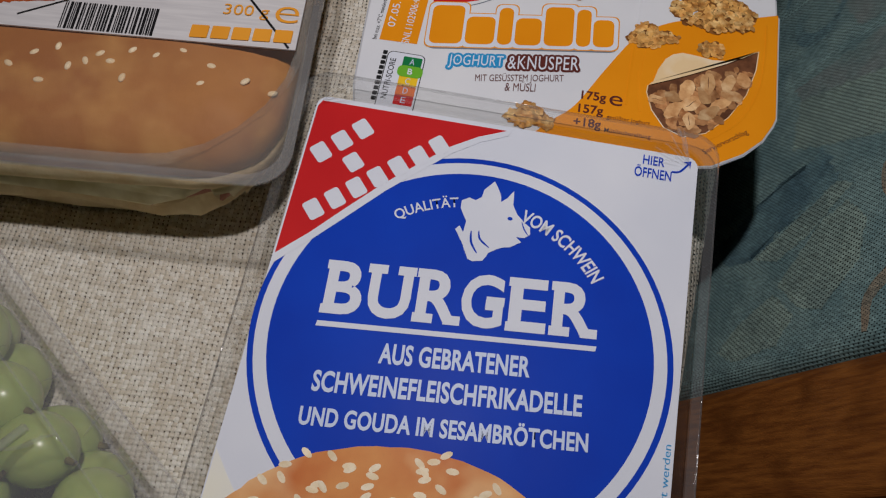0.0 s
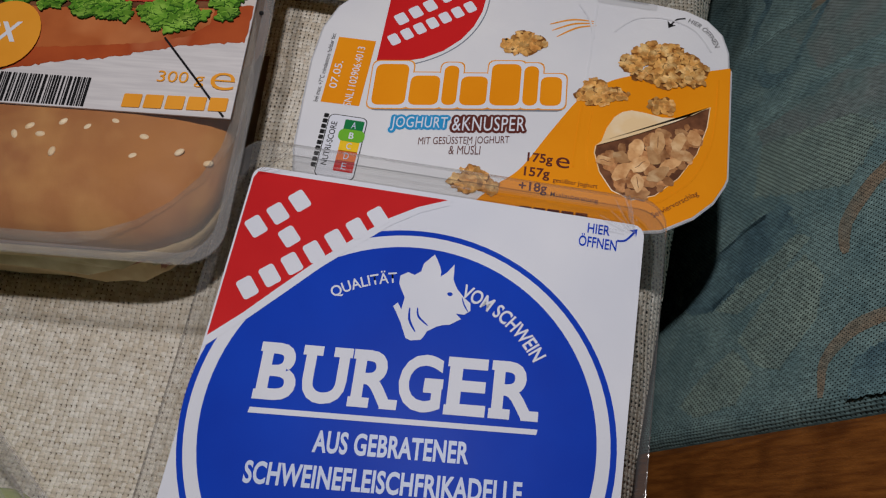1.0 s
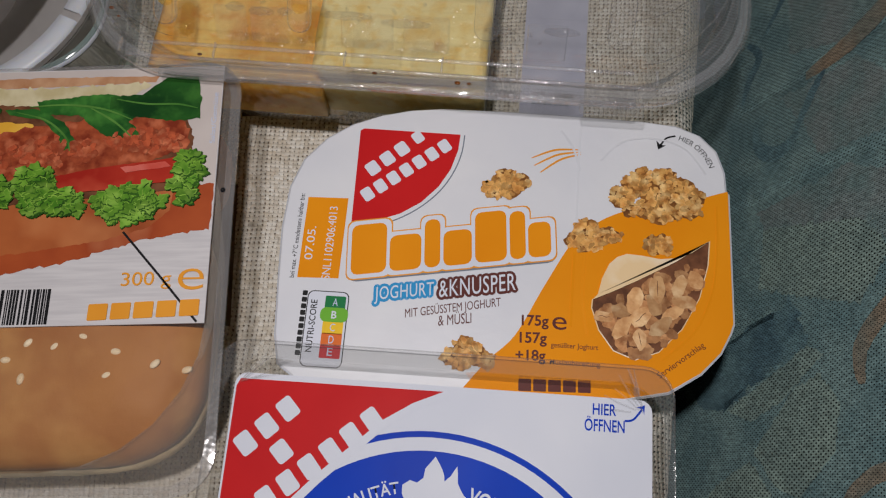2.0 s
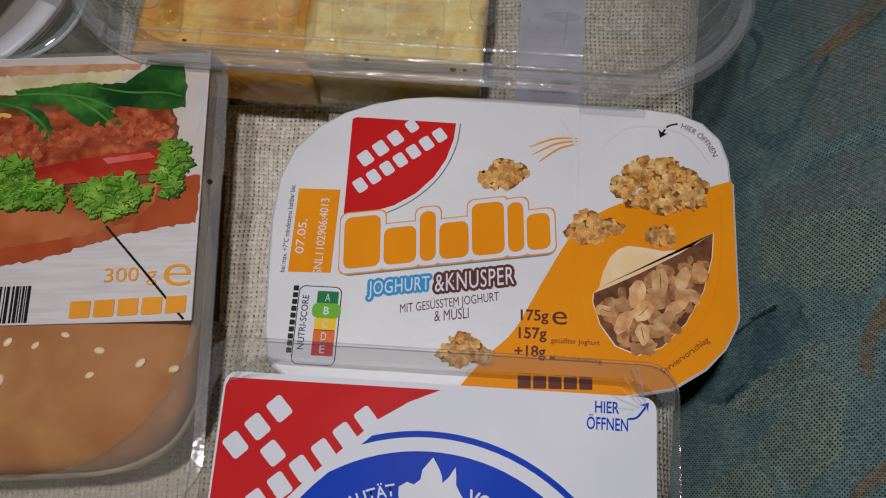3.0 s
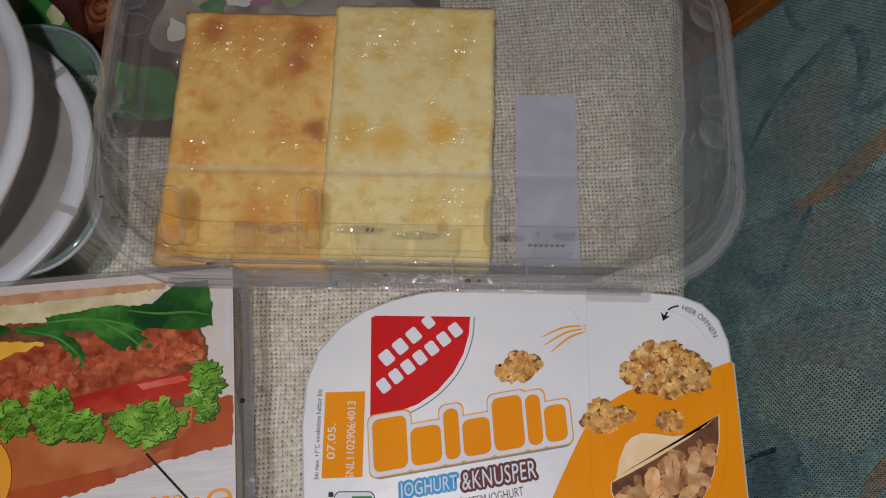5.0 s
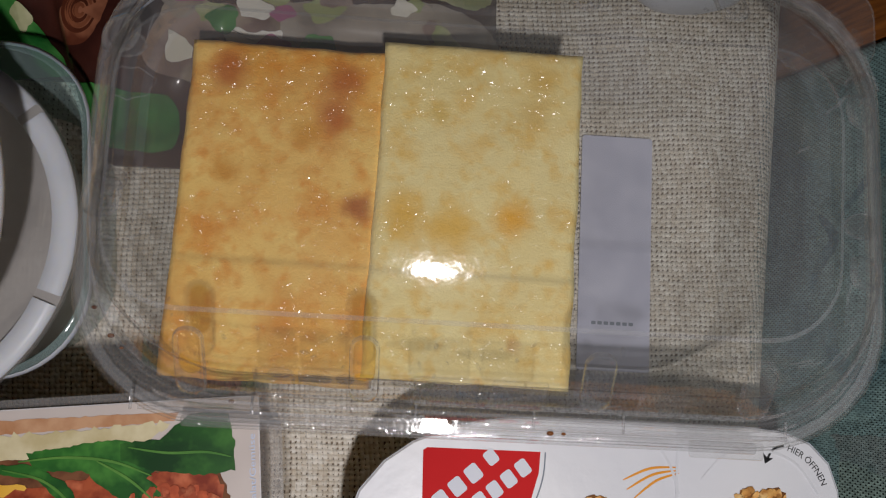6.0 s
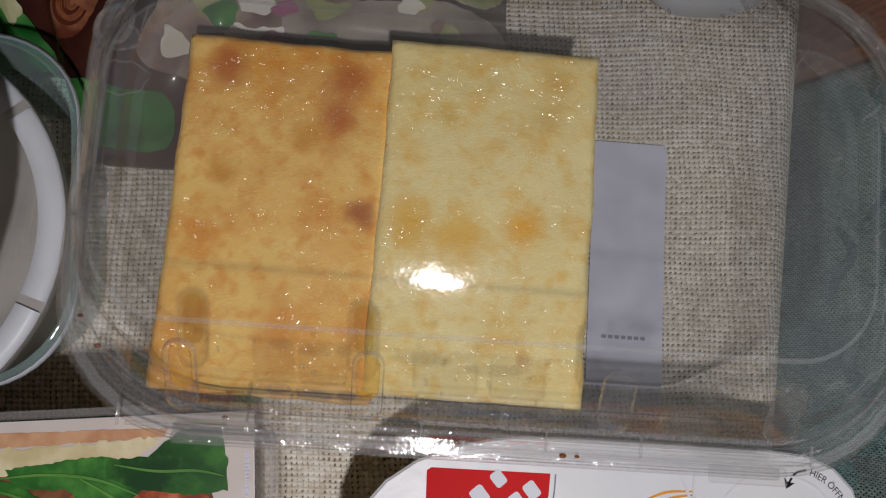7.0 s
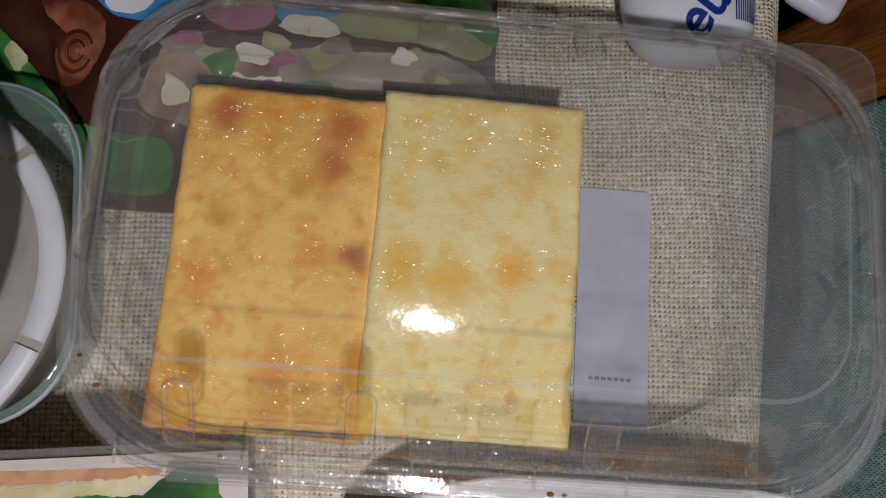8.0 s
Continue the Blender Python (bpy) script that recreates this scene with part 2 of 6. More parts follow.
PETHAZY = clear("hazy_plastic", tint=(0.93, 0.93, 0.92), haze=0.15, rough=0.14, ior=1.35, bump=0.2, edge=0.6)
PETEDGE = clear("plastic_edge", tint=(0.94, 0.94, 0.94), haze=0.15, rough=0.12, bump=0.25, hazec=(0.72, 0.73, 0.75), edge=0.9)
TRAYHAZE = clear("cloudy_tray_plastic", tint=(0.95, 0.94, 0.925), haze=0.13, rough=0.2, ior=1.4, bump=0.5, bscale=60, hazec=(0.62, 0.58, 0.53), edge=0.5)
FILM = clear("lidding_film", tint=(0.985, 0.985, 0.98), haze=0.003, rough=0.30, ior=1.06, bump=0.10, bscale=40, edge=0.15)
ROLLFILM = clear("misted_film", tint=(0.95, 0.945, 0.94), haze=0.055, rough=0.25, ior=1.2, bump=0.3, bscale=50, hazec=(0.62, 0.58, 0.56), edge=0.3)
WHITE = surf("white_print", (224, 227, 236), (216, 220, 231), 25, 0.55, 0.12, 45, spec=0.06)
FOIL = surf("white_foil_lid", (228, 229, 232), (218, 220, 226), 20, 0.36, 0.34, 70, spec=0.35)
RED = surf("red_print", (206, 36, 38), (196, 30, 34), 25, 0.55, 0.1, 45, spec=0.06)
BLUE = surf("blue_print", (2, 64, 190), (2, 56, 178), 25, 0.55, 0.1, 45, spec=0.06)
ORANGE = surf("orange_print", (240, 152, 24), (232, 142, 18), 25, 0.55, 0.1, 45, spec=0.06)
PALEBLUE = surf("pale_blue_print", (200, 212, 236), None, 25, 0.45)
INK = surf("black_ink", (26, 26, 28), None, 25, 0.5)
BROWNINK = surf("brown_ink", (92, 40, 34), None, 25, 0.5)
SKY = surf("light_blue_ink", (40, 148, 206), None, 25, 0.45)
GREYINK = surf("grey_ink", (120, 128, 140), None, 25, 0.5)
BRAND_ORANGE = surf("amber_ink", (236, 160, 52), (228, 150, 44), 40, 0.45)
DKGREEN = surf("dark_green_ink", (20, 120, 66), None, 25, 0.45)
LTGREEN = surf("light_green_ink", (110, 180, 50), None, 25, 0.45)
YELLOW = surf("yellow_ink", (240, 196, 40), None, 25, 0.45)
DKORANGE = surf("dark_orange_ink", (222, 110, 40), None, 25, 0.45)
CLUMP = surf("cereal_picture", (216, 164, 92), (176, 118, 56), 420, 0.55, 0.3, 900, island=0.36, c3=(236, 198, 134), s3=300)
CLUMPBED = surf("cereal_shadow_picture", (150, 98, 44), (104, 62, 26), 300, 0.6)
OAT = surf("oat_picture", (192, 138, 90), (150, 98, 58), 420, 0.55, 0.2, 700, island=0.30, c3=(212, 164, 114), s3=260)
OATPALE = surf("pale_oat_picture", (214, 168, 116), (182, 130, 82), 320, 0.55, 0.2, 700, island=0.24, c3=(232, 196, 148), s3=220)
OATBED = surf("oat_shadow_picture", (128, 82, 54), (90, 54, 34), 240, 0.6)
FLAP = surf("peeled_foil_picture", (250, 240, 220), (238, 208, 160), 45, 0.45, lo=0.4, hi=0.6)
BUNPIC = surf("bun_picture", (226, 156, 88), (202, 112, 54), 38, 0.6, coat=0.03, c3=(242, 200, 146), s3=34)
SEEDPIC = surf("seed_picture", (246, 232, 204), (232, 208, 168), 300, 0.5, island=0.08)
CREAMPIC = surf("cream_fade", (240, 236, 216), (232, 230, 222), 30, 0.45)
BREADPIC = surf("bread_picture", (182, 100, 54), (150, 72, 38), 40, 0.5, c3=(204, 130, 80), s3=34)
CRUSTPIC = surf("crust_picture", (204, 160, 124), (180, 128, 90), 160, 0.5)
MAYO = surf("sauce_picture", (224, 214, 178), (198, 184, 140), 120, 0.45)
LEAF = surf("rocket_picture", (44, 100, 38), (22, 66, 28), 60, 0.45, island=0.25, c3=(72, 132, 54), s3=120, stretch=(1, 2, 1))
LEAFVEIN = surf("leaf_vein_picture", (96, 146, 66), (70, 122, 50), 90, 0.45)
LETTUCE = surf("lettuce_picture", (112, 158, 52), (70, 122, 32), 240, 0.45, island=0.34, c3=(146, 186, 80), s3=170)
LETTUCEDARK = surf("lettuce_shade_picture", (60, 104, 30), (36, 74, 20), 120, 0.5, island=0.2)
LETTUCELIGHT = surf("lettuce_edge_picture", (146, 188, 76), (118, 166, 54), 200, 0.45, island=0.15)
MEAT = surf("chicken_picture", (176, 86, 52), (128, 48, 28), 260, 0.5, c3=(214, 122, 84), s3=170, detail=8)
TOMATO = surf("tomato_picture", (188, 58, 42), (164, 40, 30), 40, 0.4, c3=(210, 92, 66), s3=50)
CHEESEPIC = surf("cheese_picture", (242, 192, 84), (232, 176, 60), 60, 0.45)
WRAP = surf("paper_picture", (176, 82, 42), (146, 56, 28), 40, 0.5, c3=(200, 124, 82), s3=40)
PLANK = surf("plank_picture", (216, 213, 213), (202, 199, 200), 60, 0.45, stretch=(1, 14, 1), coat=0.2)
BUN = surf("bun_crust", (192, 130, 66), (168, 104, 48), 22, 0.62, 0.25, 260, c3=(206, 150, 82), s3=40, spec=0.3)
CRUMB = surf("bun_crumb", (232, 214, 176), (216, 190, 146), 90, 0.8, 0.4, 400)
SEED = surf("sesame_seed", (248, 228, 192), (236, 206, 160), 300, 0.5)
HAM = surf("ham_filling", (190, 130, 110), (150, 96, 78), 90, 0.5)
PAPER = surf("paper_label", (192, 194, 210), (178, 180, 198), 70, 0.6)
FROST = clear("frosted_tub_plastic", tint=(0.95, 0.945, 0.94), haze=0.72, rough=0.3, bump=0.15, hazec=(0.80, 0.77, 0.75), edge=0.3, milk=0.5)
FROSTRIM = surf("milky_rim_plastic", (206, 210, 216), (192, 196, 202), 30, 0.35, 0.1, 60, sss=0.2)
AQUA = clear("aqua_tinted_plastic", tint=(0.78, 0.89, 0.875), haze=0.26, rough=0.08, bump=0.15, hazec=(0.50, 0.66, 0.65))
GRAPE = surf("grape_skin", (184, 198, 122), (158, 178, 94), 50, 0.26, 0.06, 200, sss=0.5, c3=(192, 204, 126), s3=60, spec=0.4)
STEM = surf("grape_stem", (120, 110, 60), (96, 84, 44), 120, 0.7)
CHOC = surf("chocolate_picture", (128, 72, 50), (82, 40, 28), 60, 0.4, c3=(166, 108, 80), s3=70, coat=0.2)
CRISP = surf("crisp_picture", (184, 88, 54), (138, 52, 32), 300, 0.55, island=0.3, c3=(208, 122, 84), s3=300)
PINKSHINE = surf("tomato_shine_picture", (226, 130, 116), (206, 84, 70), 80, 0.55)
GROUND = surf("label_ground", (208, 198, 192), (196, 186, 180), 40, 0.55, spec=0.1)
CURL_DARK = surf("curl_dark", (92, 46, 30), (70, 34, 22), 90, 0.4, coat=0.2)
CURL_LIGHT = surf("curl_light", (140, 84, 58), (112, 62, 42), 90, 0.4, coat=0.2)
DARKCHOC = surf("dark_chocolate_picture", (74, 38, 30), (50, 24, 20), 60, 0.4, coat=0.2)
GREENPIC = surf("leaf_green_picture", (52, 130, 56), (28, 92, 40), 60, 0.4, c3=(92, 160, 80), s3=60, coat=0.2)
SKYPIC = surf("sky_blue_picture", (84, 160, 206), (50, 120, 184), 40, 0.4, coat=0.2)
SOUPPIC = surf("pale_green_picture", (168, 176, 120), (136, 150, 92), 60, 0.45, coat=0.2, c3=(210, 206, 170), s3=60)
PINKPIC = surf("pink_picture", (190, 120, 150), (160, 92, 130), 60, 0.45, coat=0.2)
MAUVEPIC = surf("mauve_picture", (164, 142, 130), (104, 80, 74), 70, 0.45, coat=0.2, c3=(186, 178, 150), s3=60)
FOILPIC = surf("muted_foil_picture", (172, 162, 148), (128, 118, 108), 50, 0.4, coat=0.2, c3=(168, 160, 148), s3=70)
BOTTLE = surf("white_bottle_plastic", (222, 226, 236), (212, 216, 228), 20, 0.3, 0.05, 60)
DEEPBLUE = surf("deep_blue_ink", (30, 52, 136), None, 25, 0.4)
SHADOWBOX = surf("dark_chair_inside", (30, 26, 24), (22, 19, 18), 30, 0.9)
DRIED = surf("dried_syrup", (120, 70, 26), (84, 44, 16), 200, 0.25)
JUICE = clear("syrup_film", tint=(1.0, 0.84, 0.32), haze=0.24, rough=0.05, ior=1.5, bump=0.5, bscale=200, hazec=(1.0, 0.56, 0.05))


def slice_material(name, base, warm, spots, amount):
    """Moist baked slice: pale yellow, blotched, with its own browned spots (x, y, radius, colour) and a wet shine."""
    m, t, p, nd, ln = nodes_of(name)
    co = nd.new("ShaderNodeTexCoord")

    def noise_fac(scale, lo, hi, detail=3):
        n = nd.new("ShaderNodeTexNoise")
        n.inputs["Scale"].default_value, n.inputs["Detail"].default_value = scale, detail
        ln.new(co.outputs["Object"], n.inputs["Vector"])
        r = nd.new("ShaderNodeMapRange")
        r.inputs["From Min"].default_value, r.inputs["From Max"].default_value = lo, hi
        ln.new(n.outputs["Fac"], r.inputs["Value"])
        return r.outputs[0]

    def mix(fac, a, b):
        x = nd.new("ShaderNodeMix")
        x.data_type = "RGBA"
        x.inputs["B"].default_value = rgb(b)
        ln.new(fac, x.inputs["Factor"])
        if isinstance(a, tuple):
            x.inputs["A"].default_value = rgb(a)
        else:
            ln.new(a, x.inputs["A"])
        return x.outputs["Result"]

    c = mix(noise_fac(38, 0.40, 0.40 + 0.45 / amount, 5), base, warm)
    c = mix(noise_fac(120, 0.56, 0.80, 4), c, tuple(min(255, v + 14) for v in base))
    c = mix(noise_fac(60, 0.68 - 0.12 * amount, 1.0 - 0.16 * amount, 7), c, tuple(int(v * k) for v, k in zip(warm, (0.93, 0.84, 0.62))))
    wob = nd.new("ShaderNodeTexNoise")
    wob.inputs["Scale"].default_value, wob.inputs["Detail"].default_value = 130, 3
    ln.new(co.outputs["Object"], wob.inputs["Vector"])
    wv = nd.new("ShaderNodeVectorMath")
    wv.operation, wv.inputs[1].default_value = "MULTIPLY_ADD", (0.007, 0.007, 0)
    ln.new(wob.outputs["Color"], wv.inputs[0])
    ln.new(co.outputs["Object"], wv.inputs[2])
    c = mix(noise_fac(95, 0.52, 0.86 - 0.08 * amount, 6), c, tuple(int(v * k) for v, k in zip(warm, (0.98, 0.90, 0.70))))
    c = mix(noise_fac(230, 0.50, 0.92 - 0.06 * amount, 3), c, tuple(int(v * k) for v, k in zip(warm, (0.98, 0.90, 0.66))))
    for x, y, r, col in spots:
        d = nd.new("ShaderNodeVectorMath")
        d.operation, d.inputs[1].default_value = "DISTANCE", (x + 0.0035, y + 0.0035, 0.027)
        ln.new(wv.outputs[0], d.inputs[0])
        k = nd.new("ShaderNodeMapRange")
        k.interpolation_type = "SMOOTHSTEP"
        k.inputs["From Min"].default_value, k.inputs["From Max"].default_value = r * 1.25, r * 0.15
        k.inputs["To Max"].default_value = 0.85
        ln.new(d.outputs["Value"], k.inputs["Value"])
        c = mix(k.outputs[0], c, col)
    ln.new(c, p.inputs["Base Color"])
    p.inputs["Roughness"].default_value, p.inputs["Coat Weight"].default_value, p.inputs["Coat Roughness"].default_value = 0.6, 0.4, 0.13
    p.inputs["Specular IOR Level"].default_value = 0.15
    last = None
    for scale, strength in ((150, 0.15), (400, 0.25), (1700, 0.26)):
        nb = nd.new("ShaderNodeTexNoise")
        nb.inputs["Scale"].default_value, nb.inputs["Detail"].default_value = scale, 3
        ln.new(co.outputs["Object"], nb.inputs["Vector"])
        b = nd.new("ShaderNodeBump")
        b.inputs["Strength"].default_value, b.inputs["Distance"].default_value = strength, 0.0012
        ln.new(nb.outputs["Fac"], b.inputs["Height"])
        if last:
            ln.new(last, b.inputs["Normal"])
        last = b.outputs[0]
    ln.new(last, p.inputs["Normal"])
    wet = nd.new("ShaderNodeMapping")
    wet.inputs["Scale"].default_value = (1.0, 1.7, 1.0)
    ln.new(co.outputs["Object"], wet.inputs["Vector"])
    film = None
    for scale, strength, dist in ((250, 1.0, 0.0030), (900, 0.4, 0.0005)):
        nb = nd.new("ShaderNodeTexNoise")
        nb.inputs["Scale"].default_value, nb.inputs["Detail"].default_value = scale, 0
        ln.new(wet.outputs[0], nb.inputs["Vector"])
        b = nd.new("ShaderNodeBump")
        b.inputs["Strength"].default_value, b.inputs["Distance"].default_value = strength, dist
        ln.new(nb.outputs["Fac"], b.inputs["Height"])
        if film:
            ln.new(film, b.inputs["Normal"])
        film = b.outputs[0]
    ln.new(film, p.inputs["Coat Normal"])
    pool = nd.new("ShaderNodeMath")
    pool.operation, pool.inputs[1].default_value = "MULTIPLY", 0.80
    ln.new(noise_fac(42, 0.40, 0.66, 3), pool.inputs[0])
    ln.new(pool.outputs[0], p.inputs["Coat Weight"])
    return m


BROWN, AMBER = (190, 98, 4), (246, 176, 2)
SLICE_GOLD = slice_material("golden_slice", (250, 208, 116), (236, 166, 58), [(-0.018, 0.0405, 0.0075, BROWN), (0.0155, 0.039, 0.0070, BROWN), (0.0135, 0.029, 0.0070, BROWN), (0.0225, 0.0025, 0.0055, (172, 90, 10)), (-0.016, 0.010, 0.005, (214, 146, 34)), (0.006, 0.022, 0.006, (216, 150, 36))], 1.3)
SLICE = slice_material("pale_slice", (246, 228, 162), (242, 212, 122), [(0.0110, -0.002, 0.0070, AMBER), (-0.0205, -0.0015, 0.0080, (238, 184, 52)), (-0.006, -0.006, 0.0090, (238, 186, 56)), (0.017, 0.0405, 0.0055, (226, 186, 92)), (0.016, 0.031, 0.0060, (228, 192, 106)), (-0.013, 0.028, 0.0050, (226, 190, 92)), (0.013, -0.0375, 0.0030, (198, 140, 76))], 0.7)


# ---- mesh helpers ----
def part(name, bm, material, parent=None, label="", smooth=False):
    me = bpy.data.meshes.new(name)
    bm.normal_update()
    bm.to_mesh(me)
    bm.free()
    if smooth:
        me.polygons.foreach_set("use_smooth", [True] * len(me.polygons))
    me.materials.append(material)
    ob = new(name, me)
    if parent:
        ob.parent = parent
    return tagged(ob, label)


def thing(name, m, label, category, group="", kind=""):
    ob = new(name)
    ob.empty_display_size = 0.02
    ob.matrix_basis = m
    return tagged(ob, label, category, group, kind)


def ring(w, h, r, n=8, cx=0.0, cy=0.0):
    """Rounded rectangle, counter-clockwise; r: one radius or four (from the right-top corner on)."""
    rs = r if isinstance(r, (tuple, list)) else (r,) * 4
    pts = []
    for k, (sx, sy) in enumerate(((1, 1), (-1, 1), (-1, -1), (1, -1))):
        q = min(rs[k], 0.49 * w, 0.49 * h)
        for i in range(n + 1):
            a = radians(90 * k + 90 * i / n)
            pts.append((cx + sx * (w / 2 - q) + q * math.cos(a), cy + sy * (h / 2 - q) + q * math.sin(a)))
    return pts


def loft(bm, rings, bottom=True, top=True):
    """rings: (points, z) from below upwards, all with the same number of points."""
    rows = [[bm.verts.new((x, y, z)) for x, y in pts] for pts, z in rings]
    n = len(rows[0])
    for a, b in zip(rows, rows[1:]):
        for i in range(n):
            bm.faces.new((a[i], a[(i + 1) % n], b[(i + 1) % n], b[i]))
    if bottom:
        bm.faces.new(rows[0][::-1])
    if top:
        bm.faces.new(rows[-1])
    return bm


def flat(pts, z=0.0, bm=None):
    bm = bm or bmesh.new()
    bm.faces.new([bm.verts.new((x, y, z)) for x, y in pts])
    return bm


def slab(pts, z0, z1):
    return loft(bmesh.new(), [(pts, z0), (pts, z1)])


def box(w, d, h, bevel=0.0, cx=0.0, cy=0.0, cz=0.0, seg=2):
    bm = bmesh.new()
    bmesh.ops.create_cube(bm, size=1, matrix=Matrix.Translation((cx, cy, cz)) @ Matrix.Diagonal((w, d, h, 1)))
    if bevel:
        bmesh.ops.bevel(bm, geom=bm.edges[:], offset=bevel, segments=seg, profile=0.5, affect="EDGES")
    return bm


def ellipse(cx, cy, rx, ry, turn=0.0, n=16, a0=0.0, a1=360.0):
    c, s = math.cos(radians(turn)), math.sin(radians(turn))
    full = abs(a1 - a0) >= 360
    out = []
    for i in range(n if full else n + 1):
        a = radians(a0 + (a1 - a0) * i / n)
        x, y = rx * math.cos(a), ry * math.sin(a)
        out.append((cx + x * c - y * s, cy + x * s + y * c))
    return out


def ragged(pts, step=0.0015, amp=0.0006, seed=0.0, freq=700.0):
    """The outline with its edges cut up finely and pushed about."""
    out = []
    for (x0, y0), (x1, y1) in zip(pts, pts[1:] + pts[:1]):
        d = math.hypot(x1 - x0, y1 - y0)
        k = max(1, int(d / step))
        for i in range(k):
            x, y = x0 + (x1 - x0) * i / k, y0 + (y1 - y0) * i / k
            out.append((x + amp * noise.noise((x * freq, y * freq, seed)), y + amp * noise.noise((x * freq, y * freq, seed + 9.3))))
    return out


def ribbon(path, width, z=0.0, taper=True, bm=None):
    """A flat stroke along a path of points."""
    bm = bm or bmesh.new()
    lv = []
    n = len(path)
    for i, (x, y) in enumerate(path):
        xa, ya = path[max(0, i - 1)]
        xb, yb = path[min(n - 1, i + 1)]
        d = math.hypot(xb - xa, yb - ya) or 1
        k = width / 2 * (1.0 if not taper else 0.35 + 0.65 * math.sin(math.pi * (i + 0.5) / n))
        nx, ny = -(yb - ya) / d * k, (xb - xa) / d * k
        lv.append((bm.verts.new((x + nx, y + ny, z)), bm.verts.new((x - nx, y - ny, z))))
    for (a, b), (c, d) in zip(lv, lv[1:]):
        bm.faces.new((a, b, d, c))
    return bm


def curve(pts, n=10):
    """A smooth path through a few points."""
    out = []
    p = [pts[0]] + list(pts) + [pts[-1]]
    for i in range(1, len(p) - 2):
        for j in range(n):
            t = j / n
            out.append(tuple(0.5 * (2 * p[i][k] + (p[i + 1][k] - p[i - 1][k]) * t + (2 * p[i - 1][k] - 5 * p[i][k] + 4 * p[i + 1][k] - p[i + 2][k]) * t * t + (3 * p[i][k] - p[i - 1][k] - 3 * p[i + 1][k] + p[i + 2][k]) * t ** 3) for k in (0, 1)))
    return out + [tuple(pts[-1])]


def letters(s, w=None, h=0.003, bold=0.0, shear=0.0, spacing=1.0):
    """The words as a flat mesh in the box (0..w, 0..h)."""
    cu = bpy.data.curves.new("words", "FONT")
    cu.body, cu.size, cu.offset, cu.space_character, cu.resolution_u = s, 1.0, bold, spacing, 4
    ob = new("words", cu)
    me = bpy.data.meshes.new_from_object(ob)
    bm = bmesh.new()
    bm.from_mesh(me)
    bpy.data.objects.remove(ob)
    bpy.data.curves.remove(cu)
    bpy.data.meshes.remove(me)
    xs, ys = [v.co.x for v in bm.verts], [v.co.y for v in bm.verts]
    x0, x1, y0, y1 = min(xs), max(xs), min(ys), max(ys)
    ky = h / (y1 - y0)
    kx = w / (x1 - x0) if w else ky
    for v in bm.verts:
        x, y = (v.co.x - x0) * kx, (v.co.y - y0) * ky
        v.co = (x + shear * y, y, 0)
    return bm


def put(bm, x, y, z=0.0, turn=0.0):
    bmesh.ops.transform(bm, matrix=pose(x, y, z, 0, 0, turn), verts=bm.verts)
    return bm


def arc_put(bm, cx, cy, radius, a0, z):
    """Bends words round a centre; a0: degrees from straight up, clockwise, where they begin."""
    for v in bm.verts:
        a = radians(a0) + v.co.x / radius
        v.co = (cx + (radius + v.co.y) * math.sin(a), cy + (radius + v.co.y) * math.cos(a), z)
    return bm


def bars(rects, z, r=0.0004, shear=0.0):
    """Plain rounded blocks: (x, y, w, h)."""
    bm = bmesh.new()
    for x, y, w, h in rects:
        pts = ring(w, h, min(r, w * 0.45, h * 0.45), 3, x + w / 2, y + h / 2)
        flat([(px + shear * (py - y), py) for px, py in pts], z, bm)
    return bm


def block_parts(name, rects, m, mat, parent, r=0.0008, shear=0.0):
    """Each block a part of its own."""
    for k, q in enumerate(rects):
        bm = bars([q], 0.000002 * k, r, shear)
        bmesh.ops.transform(bm, matrix=m, verts=bm.verts)
        part(name, bm, mat, parent)


def cluster(cx, cy, rx, ry, count, size, z, seed, long=1.5, inside=None, rag=0.3):
    """Many small irregular flakes, overlapping, within an ellipse."""
    rnd = random.Random(seed)
    bm = bmesh.new()
    for i in range(count):
        a, q = rnd.uniform(0, 6.283), math.sqrt(rnd.random())
        x, y = cx + rx * q * math.cos(a), cy + ry * q * math.sin(a)
        if inside and not inside(x, y):
            continue
        s = size * rnd.uniform(0.6, 1.25)
        pts = ragged(ellipse(x, y, s * long / 1.3, s / 1.3, rnd.uniform(0, 180), 11), 0.002, s * rag, i * 1.7, 900)
        flat(pts, z + 0.00025 * i / count, bm)
    return bm


# ---- the room ----
# unseen shell added around the table; its mid-grey keeps plastic reflections dark
FLOOR_Z, CEIL_Z = -0.75, 1.70
for nm, w, d, h, x, y, z in (("wall_north", 4.4, 0.2, 2.45, 0, 2.3, 0.475), ("wall_south", 4.4, 0.2, 2.45, 0, -2.1, 0.475), ("wall_east", 0.2, 4.2, 2.45, 2.3, 0.1, 0.475), ("wall_west", 0.2, 4.2, 2.45, -2.3, 0.1, 0.475)):
    tagged(part(nm, box(w, d, h, cx=x, cy=y, cz=z), WALL), "plain grey painted room wall, out of view", "wall", kind="structure")
tagged(part("floor", box(4.8, 4.6, 0.1, cy=0.1, cz=FLOOR_Z - 0.05), FLOOR), "brown wooden room floor", "floor", kind="structure")
tagged(part("ceiling", box(4.8, 4.6, 0.1, cy=0.1, cz=CEIL_Z + 0.05), WALL), "plain grey ceiling, out of view", "ceiling", kind="structure")


# ---- table with its linen cloth ----
def edge_x(y):
    return 0.077 + 0.19 * y


